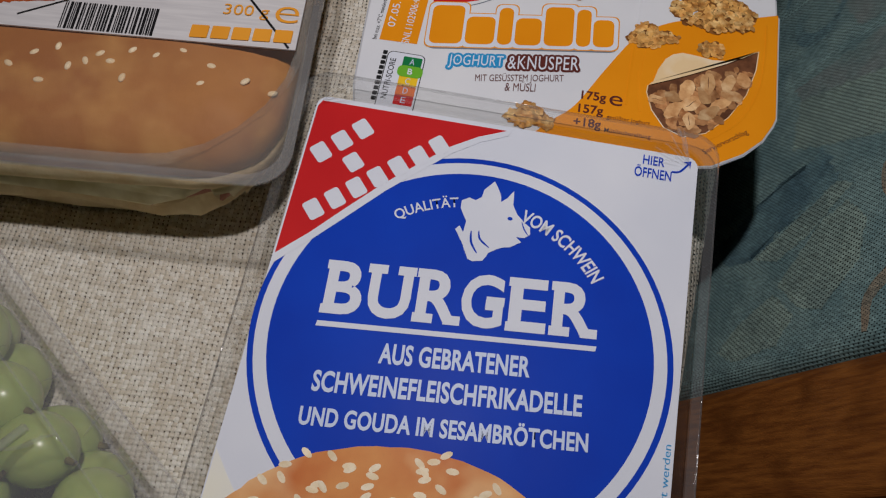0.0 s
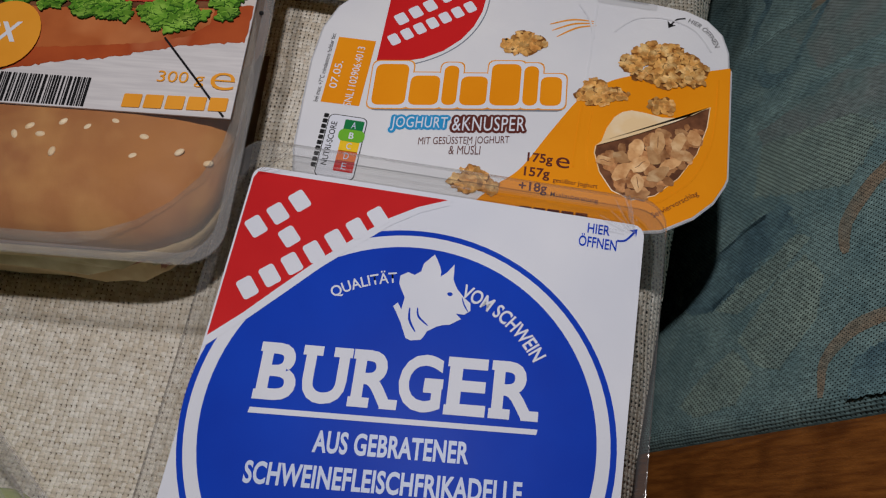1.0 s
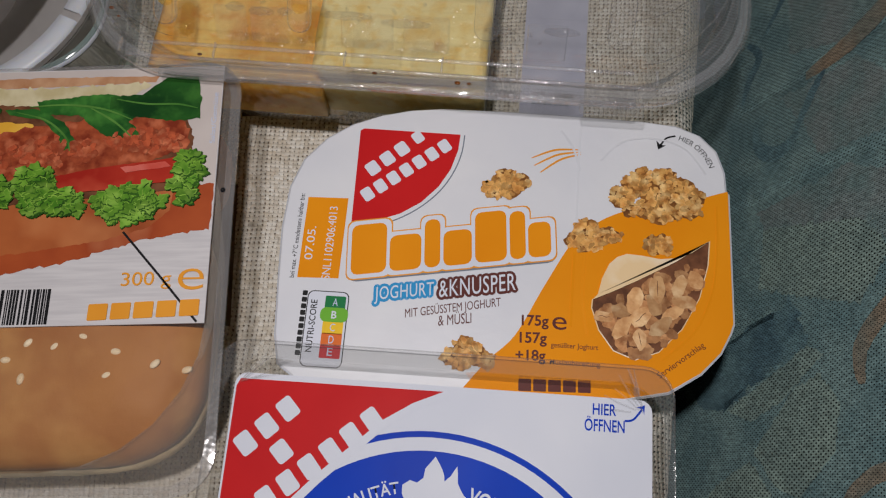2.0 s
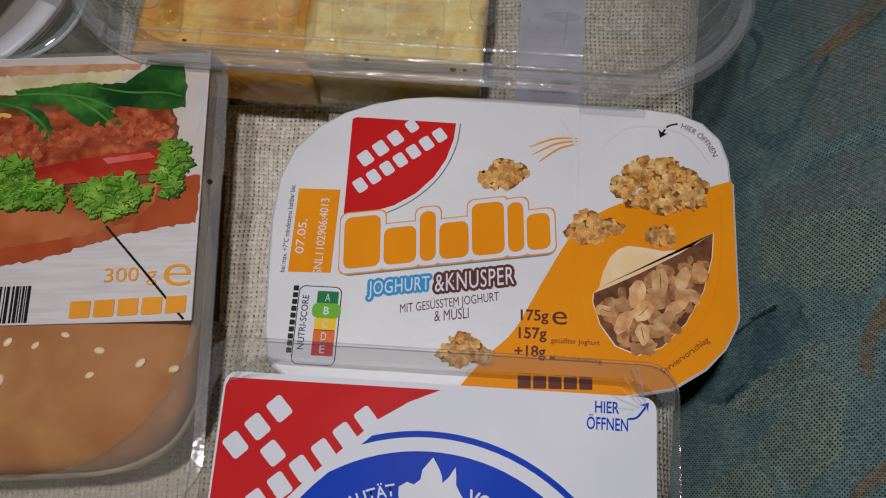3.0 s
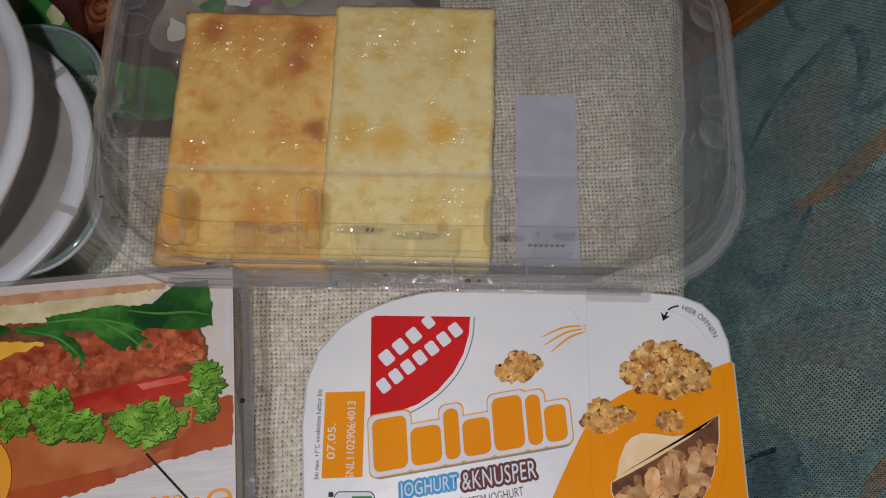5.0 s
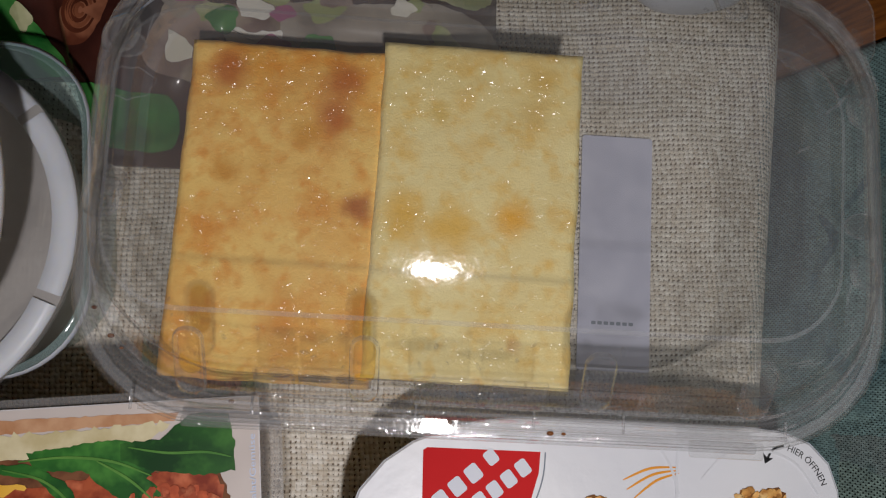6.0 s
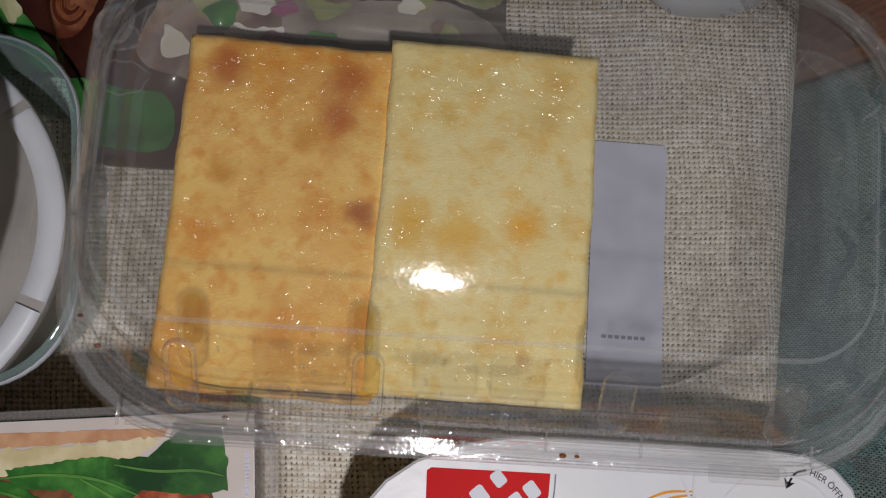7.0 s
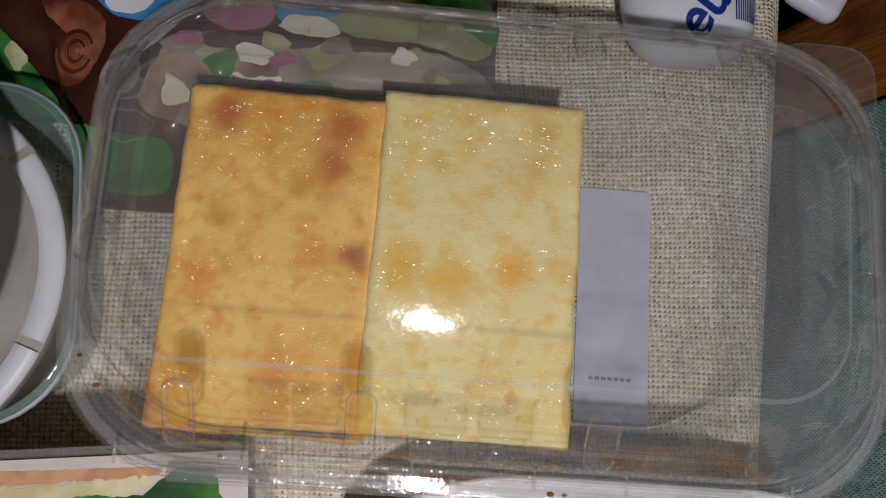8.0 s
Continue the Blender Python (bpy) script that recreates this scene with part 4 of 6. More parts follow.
def build_yoghurt_cup():
    t = thing("yoghurt_cup", pose(0.027, 0.224, 0.0, 0, 0, -6.0), "white and orange printed yoghurt cup with foil lid and cereal corner", "yoghurt")
    z = 0.0510
    o = cup_outline()[::-1]
    bm = loft(bmesh.new(), [(cup_outline(0.22)[::-1], 0.001), (cup_outline(0.20)[::-1], 0.0), (cup_outline(0.10)[::-1], z - 0.004), (cup_outline(0.02)[::-1], z - 0.0016), (cup_outline(-0.004)[::-1], z - 0.0014), (cup_outline(-0.004)[::-1], z - 0.0006)], True, True)
    part("cup_body", bm, FROSTRIM, t, "white plastic cup body")
    bm = loft(bmesh.new(), [(o, z - 0.0004), (cup_outline(0.006)[::-1], z)], False, True)
    lid = part("foil_lid", bm, FOIL, t, "printed white foil lid")
    # pressed ridges in the foil
    def ridge(pts, w=0.0008, mat=FOIL):
        bm = ribbon(curve(mm(pts), 8), w, z + 0.00016, False)
        for k, v in enumerate(bm.verts):
            v.co.z += 0.00014 * (k % 2)
        part("pressed_ridge", bm, mat, lid)
    za = z + 0.00008
    def art(name, pts, mat, dz=0.0, label=""):
        part(name, flat(mm(pts), za + dz), mat, lid, label)
    art("red_field", [(-26.2, -9.6), (-25.0, -8.8), (7.0, -9.3), (6.6, -15), (4.6, -22), (1.2, -28.2), (-4.0, -34), (-10.5, -38.4), (-18, -41.2), (-25.8, -42.2)], RED, 0.0, "red printed quarter shape")
    part("thin_line", ribbon(curve(mm([(8.4, -9.4), (7.8, -16), (5.6, -23), (1.8, -29.6), (-4, -35.6), (-11, -40.2), (-18, -42.8), (-26, -43.8)])), 0.0004, za, False), GREYINK, lid)
    block_parts("brand_block", [(i * 0.0058, 0, 0.0041, 0.0048) for i in range(3)] + [(0.0186, 0.0006, 0.0034, 0.0042)], pose(-0.0208, -0.0262, za + 0.00008, 0, 0, 40), WHITE, lid)
    block_parts("brand_block", [(i * 0.0050, 0, 0.0036, 0.0046) for i in range(7)], pose(-0.0216, -0.0352, za + 0.00008, 0, 0, 38), WHITE, lid)
    art("date_field", [(-40.8, -61.6), (-27.8, -61.2), (-27.6, -34.1), (-40.6, -34.4)], ORANGE, 0, "orange date field")
    part("text_line", put(letters("07.05.", 0.0112, 0.0026), -0.0368, -0.0556, za + 0.00008, 90), WHITE, lid)
    part("text_line", put(letters("SNL1102906:4013", 0.0245, 0.0026), -0.0306, -0.0618, za + 0.00008, 90), WHITE, lid)
    part("text_line", put(letters("bei max. +7°C mindestens haltbar bis:", 0.0285, 0.0016, 0.005), -0.0418, -0.0618, za, 90), INK, lid, "small black printed text")
    bm = bars([(0, i * 0.0021, 0.0016, 0.0016) for i in range(10)], 0, 0.0003)
    part("web_address_bars", put(bm, -0.0384, -0.0862, za), INK, lid)["kind"] = "stuff"
    # food score scale
    part("score_frame", flat(ring(0.0130, 0.0240, 0.002, 5, -0.0302, -0.0775), za), INK, lid)
    part("score_card", flat(ring(0.0124, 0.0234, 0.0018, 5, -0.0302, -0.0775), za + 0.00006), WHITE, lid)
    part("text_line", put(letters("NUTRI-SCORE", 0.0165, 0.0020, 0.01), -0.0334, -0.0850, za + 0.0001, 90), INK, lid)
    for k, (mat, y) in enumerate(((DKGREEN, -0.0690), (LTGREEN, -0.0730), (YELLOW, -0.0770), (DKORANGE, -0.0808), (RED, -0.0846))):
        big = k == 1
        part("score_step", flat(ring(0.0086 if big else 0.0064, 0.0046 if big else 0.0040, 0.0018 if big else 0.0004, 4, -0.0278, y), za + (0.00018 if big else 0.0001)), mat, lid)
        part("score_letter", put(letters("ABCDE"[k], 0.0016, 0.0024, 0.02 if big else 0), -0.0286, y - 0.0012, za + 0.00024), WHITE if big else PALEBLUE, lid)
    # product name: plain rounded blocks in its colours
    def name_block(grow, dz, mat, nm):
        rects = [(0.0, 0, 0.0112, 0.0165), (0.0122, 0, 0.0100, 0.0118), (0.0232, 0, 0.0050, 0.0160), (0.0292, 0, 0.0090, 0.0116), (0.0392, 0, 0.0100, 0.0168), (0.0502, 0, 0.0050, 0.0160), (0.0560, 0, 0.0072, 0.0116)]
        block_parts(nm, [(x - grow, y - grow, w + 2 * grow, h + 2 * grow) for x, y, w, h in rects], pose(-0.0242, -0.0600, za + dz, 0, 0, 9.4), mat, lid, 0.0022, 0.10)
    bm = bars([(-0.0012, -0.0022, 0.066, 0.0150)], 0, 0.003, 0.1)
    part("name_shadow", put(bm, -0.0242, -0.0600, za + 0.00003, 9.4), GREYINK, lid)
    name_block(0.0017, 0.00006, BRAND_ORANGE, "name_outline")
    name_block(0.0013, 0.0001, WHITE, "name_outline")
    name_block(0.0, 0.00014, ORANGE, "name_block")
    for words, w, x, y, turn, mat, lb in (("JOGHURT", 0.0184, -0.0158, -0.0688, 9.0, SKY, "white words edged in light blue"), ("&KNUSPER", 0.0238, 0.0040, -0.0654, 9.4, BROWNINK, "white words edged in brown")):
        bm = bmesh.new()
        for k in range(12):
            g = put(letters(words, w, 0.0055, 0.004, 0.1, 1.08), 0.0009 * math.cos(radians(30 * k)), 0.0009 * math.sin(radians(30 * k)), 0.000003 * k)
            me = bpy.data.meshes.new("tmp")
            g.to_mesh(me)
            g.free()
            bm.from_mesh(me)
            bpy.data.meshes.remove(me)
        part("word_edge", put(bm, x, y, za + 0.00004, turn), mat, lid)
        part("text_line", put(letters(words, w, 0.0055, 0.004, 0.1, 1.08), x, y, za + 0.0001, turn), WHITE, lid, lb)
    part("text_line", put(letters("MIT GESÜSSTEM JOGHURT", 0.0296, 0.0042, 0.0, 0.1), -0.0058, -0.0733, za + 0.0001, 10.8), BROWNINK, lid, "thin brown printed words")
    part("text_line", put(letters("& MÜSLI", 0.0102, 0.0040, 0.0, 0.1), 0.0044, -0.0744, za + 0.0001, 9), BROWNINK, lid)
    # orange field with its curved edge
    edge = curve(mm([(12, -94.2), (20, -84), (28, -75.5), (36, -60), (44, -45.6), (51, -38.6), (58.9, -34.0), (68, -31.4), (78.6, -29.4), (93.2, -24.6)]), 8)
    rim = mm([(93.4, -25.5), (93.4, -68), (92.4, -71), (89.2, -77.3), (83.2, -83.7), (73.6, -89.9), (60, -92.9), (30, -93.9)])
    part("orange_field", flat((edge + rim)[::-1], za), ORANGE, lid, "orange printed field")
    # cereal window with its peeled corner
    win = mm([(86.9, -42.1), (86.2, -50), (83.4, -60.5), (78.0, -70.5), (71.0, -78.0), (64.0, -80.8), (57.6, -78.4), (53.2, -72.4), (51.0, -65.6), (51.2, -63)])
    part("window_edge", flat([(x + (0.068 - x) * -0.02, y + (-0.064 - y) * -0.02) for x, y in win], za + 0.00003), FLAP, lid)
    part("cereal_window", flat(win, za + 0.00006), OATBED, lid, "printed picture of rolled oats")

    def inside(x, y):
        hit, n = False, len(win)
        for i in range(n):
            (x0, y0), (x1, y1) = win[i], win[(i + 1) % n]
            if (y0 > y) != (y1 > y) and x < x0 + (y - y0) / (y1 - y0) * (x1 - x0):
                hit = not hit
        return hit and y < -0.046 - (0.0869 - x) * 0.60 and all((x - a) ** 2 + (y - b) ** 2 > 0.0018 ** 2 for a, b in win)
    part("oat_picture", cluster(0.069, -0.064, 0.020, 0.022, 240, 0.0019, za + 0.00010, 11, 1.4, inside, 0.35), OAT, lid)["kind"] = "stuff"
    rnd = random.Random(14)
    bm, grooves, laid = bmesh.new(), bmesh.new(), []
    for k in range(400):
        x, y = rnd.uniform(0.050, 0.087), rnd.uniform(-0.081, -0.043)
        if len(laid) >= 20 or not all(inside(x + u, y + v) for u, v in ((0.0024, 0), (-0.0024, 0), (0, 0.002), (0, -0.002))) or any((x - a) ** 2 + (y - b) ** 2 < 0.0050 ** 2 for a, b in laid):
            continue
        laid.append((x, y))
        a, b, turn = rnd.uniform(0.0030, 0.0044), rnd.uniform(0.0018, 0.0026), rnd.uniform(0, 180)
        zz = za + 0.0004 + 0.00001 * k / 400
        flat(ragged(ellipse(x, y, a, b, turn, 18), 0.0008, 0.0008, k, 520), zz, bm)
        if len(laid) % 3:
            continue
        c, q = math.cos(radians(turn)), math.sin(radians(turn))
        ribbon([(x + c * a * u, y + q * a * u + 0.0002 * math.sin(7 * u)) for u in (-0.6, -0.2, 0.2, 0.6)], 0.00022, zz + 0.00002, True, grooves)
    part("large_oat_picture", bm, OATPALE, lid, "printed pale rolled oats")["kind"] = "stuff"
    part("oat_groove", grooves, OATBED, lid)["kind"] = "stuff"
    art("peeled_corner", [(86.9, -42.1), (81.5, -46.2), (77, -48.2), (71.6, -48.9), (66.2, -48.1), (61.4, -47.8), (58.4, -49.0), (56.0, -51.4), (53.8, -56.2), (52.6, -61.4), (51.0, -63.2), (57.6, -60.0), (64.8, -56.2), (76.4, -49.5)], FLAP, 0.0007, "curled cream foil corner")
    # cereal clumps
    def clump(lumps, seed):
        """Lumps of flakes heaped together, dark where they part."""
        rnd = random.Random(seed)
        bed, bm = bmesh.new(), bmesh.new()
        for n, (x, y, r) in enumerate(lumps):
            flat(ragged(ellipse(x / 1000, y / 1000, r / 1000, 0.86 * r / 1000, rnd.uniform(0, 90), 20), 0.0006, 0.0009, seed + n, 700), za + 0.00008 + 0.00001 * n, bed)
            for k in range(int(5 * r * r ** 0.5)):
                a, q = rnd.uniform(0, 6.283), math.sqrt(rnd.random())
                px, py = (x + r * 0.96 * q * math.cos(a)) / 1000, (y + r * 0.84 * q * math.sin(a)) / 1000
                u = 0.00078 * rnd.uniform(0.5, 1.5)
                flat(ragged(ellipse(px, py, u * 1.3, u * 0.8, rnd.uniform(0, 180), 9), 0.0007, u * 0.45, k * 1.3 + n, 1100), za + 0.0002 + 0.00005 * n + 0.00004 * rnd.random(), bm)
        part("cereal_clump", bm, CLUMP, lid, "printed golden cereal clump")["kind"] = "stuff"
        part("clump_shade", bed, CLUMPBED, lid)["kind"] = "stuff"
    clump(((19.5, -28.4, 3.4), (24.5, -27.6, 3.8), (22.4, -24.2, 4.0), (27.6, -25.0, 3.2), (17.0, -27.6, 2.4)), 21)
    clump(((59.6, -28.4, 4.0), (63.4, -24.4, 4.4), (66.4, -21.0, 3.4), (70.6, -26.0, 5.4), (73.4, -21.4, 4.2), (78.4, -24.8, 4.8), (82.4, -27.6, 4.0), (75.4, -31.2, 5.0), (67.2, -32.0, 3.8), (81.6, -32.0, 3.4), (71.6, -34.6, 3.0), (62.4, -32.6, 2.6)), 23)
    clump(((45.0, -43.6, 3.0), (48.6, -40.0, 3.8), (51.4, -43.8, 3.6), (54.6, -41.8, 3.2), (57.4, -42.4, 2.4), (48.4, -45.2, 2.8)), 25)
    clump(((69.0, -43.6, 2.6), (72.2, -43.2, 2.8), (70.2, -45.6, 2.2), (73.6, -45.4, 2.0)), 26)
    clump(((8.8, -83.6, 3.0), (12.6, -80.6, 3.6), (16.4, -82.6, 3.4), (19.8, -84.2, 2.6), (12.4, -85.0, 3.0)), 27)
    for a, b in (((30.6, -16.4), (46.0, -12.6)), ((31.6, -19.0), (46.5, -13.4)), ((33.6, -21.4), (46.6, -14.2))):
        part("orange_streak", ribbon(curve(mm([a, ((a[0] + b[0]) / 2, (a[1] + b[1]) / 2 + 1.4), b])), 0.0007, za), BRAND_ORANGE, lid)
    # weights and small words
    for s, x, y, w, h in (("175g", 29.8, -73.6, 8.2, 4.4), ("157g", 29.4, -79.0, 8.2, 4.4), ("+18g", 28.4, -84.4, 9.0, 4.4)):
        part("text_line", put(letters(s, w / 1000, h / 1000, 0.022), x / 1000, y / 1000, za + 0.0001, 2), BROWNINK, lid)
    part("text_line", put(letters("e", 0.0044, 0.0040), 0.0390, -0.0732, za + 0.0001), BROWNINK, lid)
    part("text_line", put(letters("gesüßter Joghurt", 0.0142, 0.0021, 0.004), 0.0388, -0.0792, za + 0.0001), BROWNINK, lid)
    part("text_line", put(letters("Müslizubereitung", 0.0150, 0.0021, 0.004), 0.0386, -0.0844, za + 0.0001), BROWNINK, lid)
    block_parts("brand_block", [(i * 0.0044, 0, 0.0038, 0.0036) for i in range(5)], pose(0.0296, -0.0925, za + 0.0001, 0, 0, 2), BROWNINK, lid, 0.0003)
    part("text_line", arc_put(letters("HIER ÖFFNEN", 0.0140, 0.0023), 0.0735, -0.0215, 0.0150, 18, za), INK, lid)
    bm = letters("Serviervorschlag", 0.0172, 0.0024)
    part("text_line", put(bm, 0.0716, -0.0866, za + 0.0001, 38), BROWNINK, lid)
    bm = ribbon(curve(mm([(77.2, -5.8), (74.2, -6.8), (72.2, -9.6)])), 0.0006, za, False)
    flat(mm([(71.5, -11.0), (71.0, -7.8), (72.2, -9.2), (74.0, -9.4)]), za, bm)
    part("arrow", bm, INK, lid)
    ridge([(46.5, -2), (46.0, -14), (45.8, -28), (45.4, -42)])
    ridge([(45.2, -48), (44.8, -62), (44.6, -72)], 0.0008, ORANGE)
    ridge([(40, -6), (44, -12), (46.4, -20)])
    ridge([(53, -16), (60, -9), (70, -7.2), (80, -10.4), (86.6, -19)], 0.0007)
    ridge([(89.6, -30), (89.4, -44), (87.6, -58), (82, -71), (72, -80.6)], 0.0007, ORANGE)
    ridge([(49.4, -74), (47.8, -62), (48.6, -48)], 0.0007, ORANGE)


build_yoghurt_cup()


# ---- filled roll pack ----
def build_roll_pack():
    t = thing("roll_pack", pose(-0.043, 0.2285, 0.0, 0, 0, -1.0), "clear plastic pack of filled sesame rolls with photo label", "food pack")
    Z = 0.0640
    cx, w = -0.0835, 0.178
    top, bot = 0.010, -0.1275
    cy, h = (top + bot) / 2, top - bot
    # lid shell: flange, dome wall, flat top
    fl = ring(w, h, 0.012, 6, cx, cy)
    bm = loft(bmesh.new(), [(fl, Z - 0.0030), (fl, Z - 0.0018), (ring(w - 0.006, h - 0.006, 0.011, 6, cx, cy), Z - 0.0012)], False, False)
    part("rim", bm, PETEDGE, t, "bright plastic edge")
    bm = loft(bmesh.new(), [(ring(w - 0.05, h - 0.055, 0.04, 6, cx, cy + 0.004), 0.0012), (ring(w - 0.026, h - 0.030, 0.045, 6, cx, cy + 0.002), 0.022), (ring(w - 0.014, h - 0.016, 0.045, 6, cx, cy + 0.001), Z - 0.014), (ring(w - 0.012, h - 0.013, 0.044, 6, cx, cy + 0.001), Z - 0.0030), (fl, Z - 0.0026)], True, False)
    part("tray", bm, TRAYHAZE, t, "cloudy plastic tray")
    bm = loft(bmesh.new(), [(ring(w - 0.002, h - 0.002, 0.012, 6, cx, cy), Z - 0.0010)], False, True)
    part("film", bm, ROLLFILM, t, "glossy clear film")
    # rolls in the tray
    def loaf(name, x, y, z, a, b, c, mat, bend=0.0, rough=0.0012):
        bm = bmesh.new()
        bmesh.ops.create_uvsphere(bm, u_segments=48, v_segments=24, radius=1)
        for v in bm.verts:
            q = v.co.copy()
            e = 0.34
            X = math.copysign(abs(q.x) ** e, q.x)
            Y = math.copysign(abs(q.y) ** 0.60, q.y)
            Zc = math.copysign(abs(q.z) ** 0.8, q.z)
            nn = rough * noise.noise((q.x * 4, q.y * 4, q.z * 3 + z * 300))
            v.co = (x + a * X + nn, y + b * Y + bend * X * X + nn, z + c * Zc + nn)
        return part(name, bm, mat, t, smooth=True)
    up = loaf("upper_roll", cx + 0.004, -0.0765, Z - 0.0160, 0.0775, 0.0420, 0.0145, BUN)
    loaf("roll_cut_face", cx + 0.004, -0.0765, Z - 0.0235, 0.0768, 0.0432, 0.0100, CRUMB)
    loaf("filling", cx + 0.004, -0.0775, Z - 0.0325, 0.0715, 0.0385, 0.0070, MAYO, rough=0.007)
    loaf("ham_layer", cx + 0.004, -0.0775, Z - 0.0390, 0.0680, 0.0360, 0.0060, HAM, rough=0.008)
    loaf("lower_roll", cx + 0.004, -0.0775, Z - 0.0500, 0.0640, 0.0345, 0.0125, CRUMB, rough=0.006)
    loaf("back_roll", cx + 0.004, -0.0150, Z - 0.0300, 0.0740, 0.0190, 0.0240, BUN)
    rnd = random.Random(8)

    def crust(x, y):
        u = min(1, abs(x - cx - 0.004) / 0.0775) ** (1 / 0.34)
        v = min(1, abs(y + 0.0765) / 0.0420) ** (1 / 0.60)
        return Z - 0.0160 + 0.0145 * max(0.0, 1 - u * u - v * v) ** 0.4
    for x, y in ((-14.8, -89.5), (-26.2, -86), (-28, -92.8), (-24.6, -95.6), (-6.4, -90.8), (-52, -83), (-58, -88), (-62, -85.4), (-66, -88.6), (-71, -91), (-53, -93.6), (-76, -84), (-83, -87), (-90, -92), (-98, -86), (-44, -84.2), (-79, -97), (-105, -90), (-112, -88), (-36, -81.4)):
        bm = bmesh.new()
        bmesh.ops.create_uvsphere(bm, u_segments=10, v_segments=6, radius=1, matrix=pose(x / 1000, y / 1000, crust(x / 1000, y / 1000), 0, 0, rnd.uniform(0, 180)) @ Matrix.Diagonal((0.0018, 0.0011, 0.0006, 1)))
        part("sesame_seed", bm, SEED, up, smooth=True)
    # label with its picture
    lx0, ly0 = -0.150, -0.0785
    lab = part("label", slab([(lx0, ly0), (0.0, ly0), (0.0, 0.0075), (lx0, 0.0075)], Z - 0.0006, Z), PLANK, t, "printed label with sandwich picture")
    def art(name, pts, mat, k, amp=0.0006, label=""):
        part(name, flat(ragged(mm(pts), 0.0012, amp, k), Z + 0.00008 + 0.00003 * k), mat, lab, label)
    art("beige_ground", [(-150, -40), (-0.3, -40), (-0.3, 7.2), (-150, 7.2)], GROUND, 0, 0)
    art("paper_wrap", [(1 - 1.4, -34), (-14, -36), (-40, -44), (-150, -46), (-150, -72), (-100, -70), (-76, -66), (-60, -62), (-40, -58), (-20, -52), (-0.4, -49)], WRAP, 1, 0.0010, "orange paper picture")
    art("lower_bread", [(-150, -36), (-60, -36), (-20, -32), (-13.0, -37), (-13.5, -43), (-20, -48.4), (-34, -52.4), (-56, -55.4), (-80, -58), (-110, -60), (-150, -60)], BREADPIC, 2, 0.0006, "printed bread roll")
    art("dark_layer", [(-150, -5), (-90, -5), (-24, -3), (-12, -8), (-8, -18), (-8, -36), (-60, -40), (-150, -42)], OATBED, 3, 0.0008)
    art("top_crust", [(-150, -1), (-86, 0.6), (-22, 2.0), (-21, 4.2), (-60, 4.8), (-150, 3.2)], CRUSTPIC, 4, 0.0004)
    art("sauce", [(-150, -7), (-90, -6), (-70, -4.8), (-50, -5.4), (-30, -4.4), (-23, 1.8), (-50, 1.2), (-86, 0.6), (-150, -0.4)], MAYO, 5, 0.0016)
    art("cheese", [(-150, -8), (-84, -10), (-60, -12), (-58, -16), (-76, -20), (-84, -24), (-96, -22), (-150, -20)], CHEESEPIC, 6, 0.0006)
    art("chicken", [(-150, -24), (-92, -22), (-78, -18), (-62, -13), (-40, -10.6), (-14, -10), (-9.6, -15.5), (-9, -21), (-18, -25.4), (-40, -29.6), (-62, -31.4), (-90, -32), (-150, -34)], MEAT, 7, 0.0014, "printed crisp chicken")
    art("tomato", [(-51, -31), (-40, -28.6), (-25, -26.8), (-12.2, -25.2), (-11.6, -29), (-12.6, -33.2), (-28, -35.2), (-49, -37)], TOMATO, 26, 0.0003, "printed tomato slice")
    for k, (pts) in enumerate(([(-60, -4), (-48, -2.6), (-36, -1.8), (-30, -4), (-26, -9), (-30, -13), (-36, -12.6), (-46, -9.6), (-58, -8.6)], [(-44, -5), (-34, -9), (-27, -14), (-24.6, -18), (-28, -19.6), (-36, -17), (-44, -11)], [(-36, -3), (-26, -2.4), (-18, 3.6), (-8.2, 3.8), (-6.6, -4), (-6.4, -11.6), (-16, -12.2), (-28, -10.4), (-36, -7)], [(-70, -6.8), (-60, -6.4), (-50, -12), (-46, -18), (-46.6, -23), (-48.6, -22), (-52, -16), (-58, -10.4), (-68, -8.6)], [(-92, -3), (-84, -3.6), (-78, -6), (-82, -8.6), (-92, -8)])):
        art("rocket_leaf", pts, LEAF, 9 + k, 0.0006, "printed green leaf")
    # veins, torn edges and browned crumbs
    for k, pts in enumerate(([(-62, -6), (-50, -5.6), (-38, -7.4), (-28, -11.6)], [(-34, -4), (-24, -6), (-14, -6.4), (-7.4, -8)], [(-66, -7.8), (-56, -11), (-49, -17), (-47, -22)], [(-42, -7), (-34, -12), (-28, -17.4)])):
        part("leaf_vein", ribbon(curve(mm(pts)), 0.0007, Z + 0.0006 + 0.00002 * k), LEAFVEIN, lab)
    for k, (x, y, rx, ry) in enumerate(((-90, -3, 6, 2), (-80, -7, 5, 1.6))):
        part("rocket_picture", cluster(x / 1000, y / 1000, rx / 1000, ry / 1000, 16, 0.0022, Z + 0.00048, 50 + k, 2.4, None, 0.5), LEAF, lab)["kind"] = "stuff"
    for k, (x, y, rx, ry, q) in enumerate(((-80, -26, 14, 4, 70), (-52, -22, 14, 5, 90), (-24, -19, 13, 4, 80))):
        part("chicken_crumb_picture", cluster(x / 1000, y / 1000, rx / 1000, ry / 1000, q, 0.0013, Z + 0.0004, 60 + k, 1.5, None, 0.5), CRISP, lab)["kind"] = "stuff"
    part("tomato_shine", flat(ragged(mm([(-30, -28.4), (-16, -26.6), (-14, -28.4), (-28, -30.2)]), 0.002, 0.0003, 2), Z + 0.0011), PINKSHINE, lab)

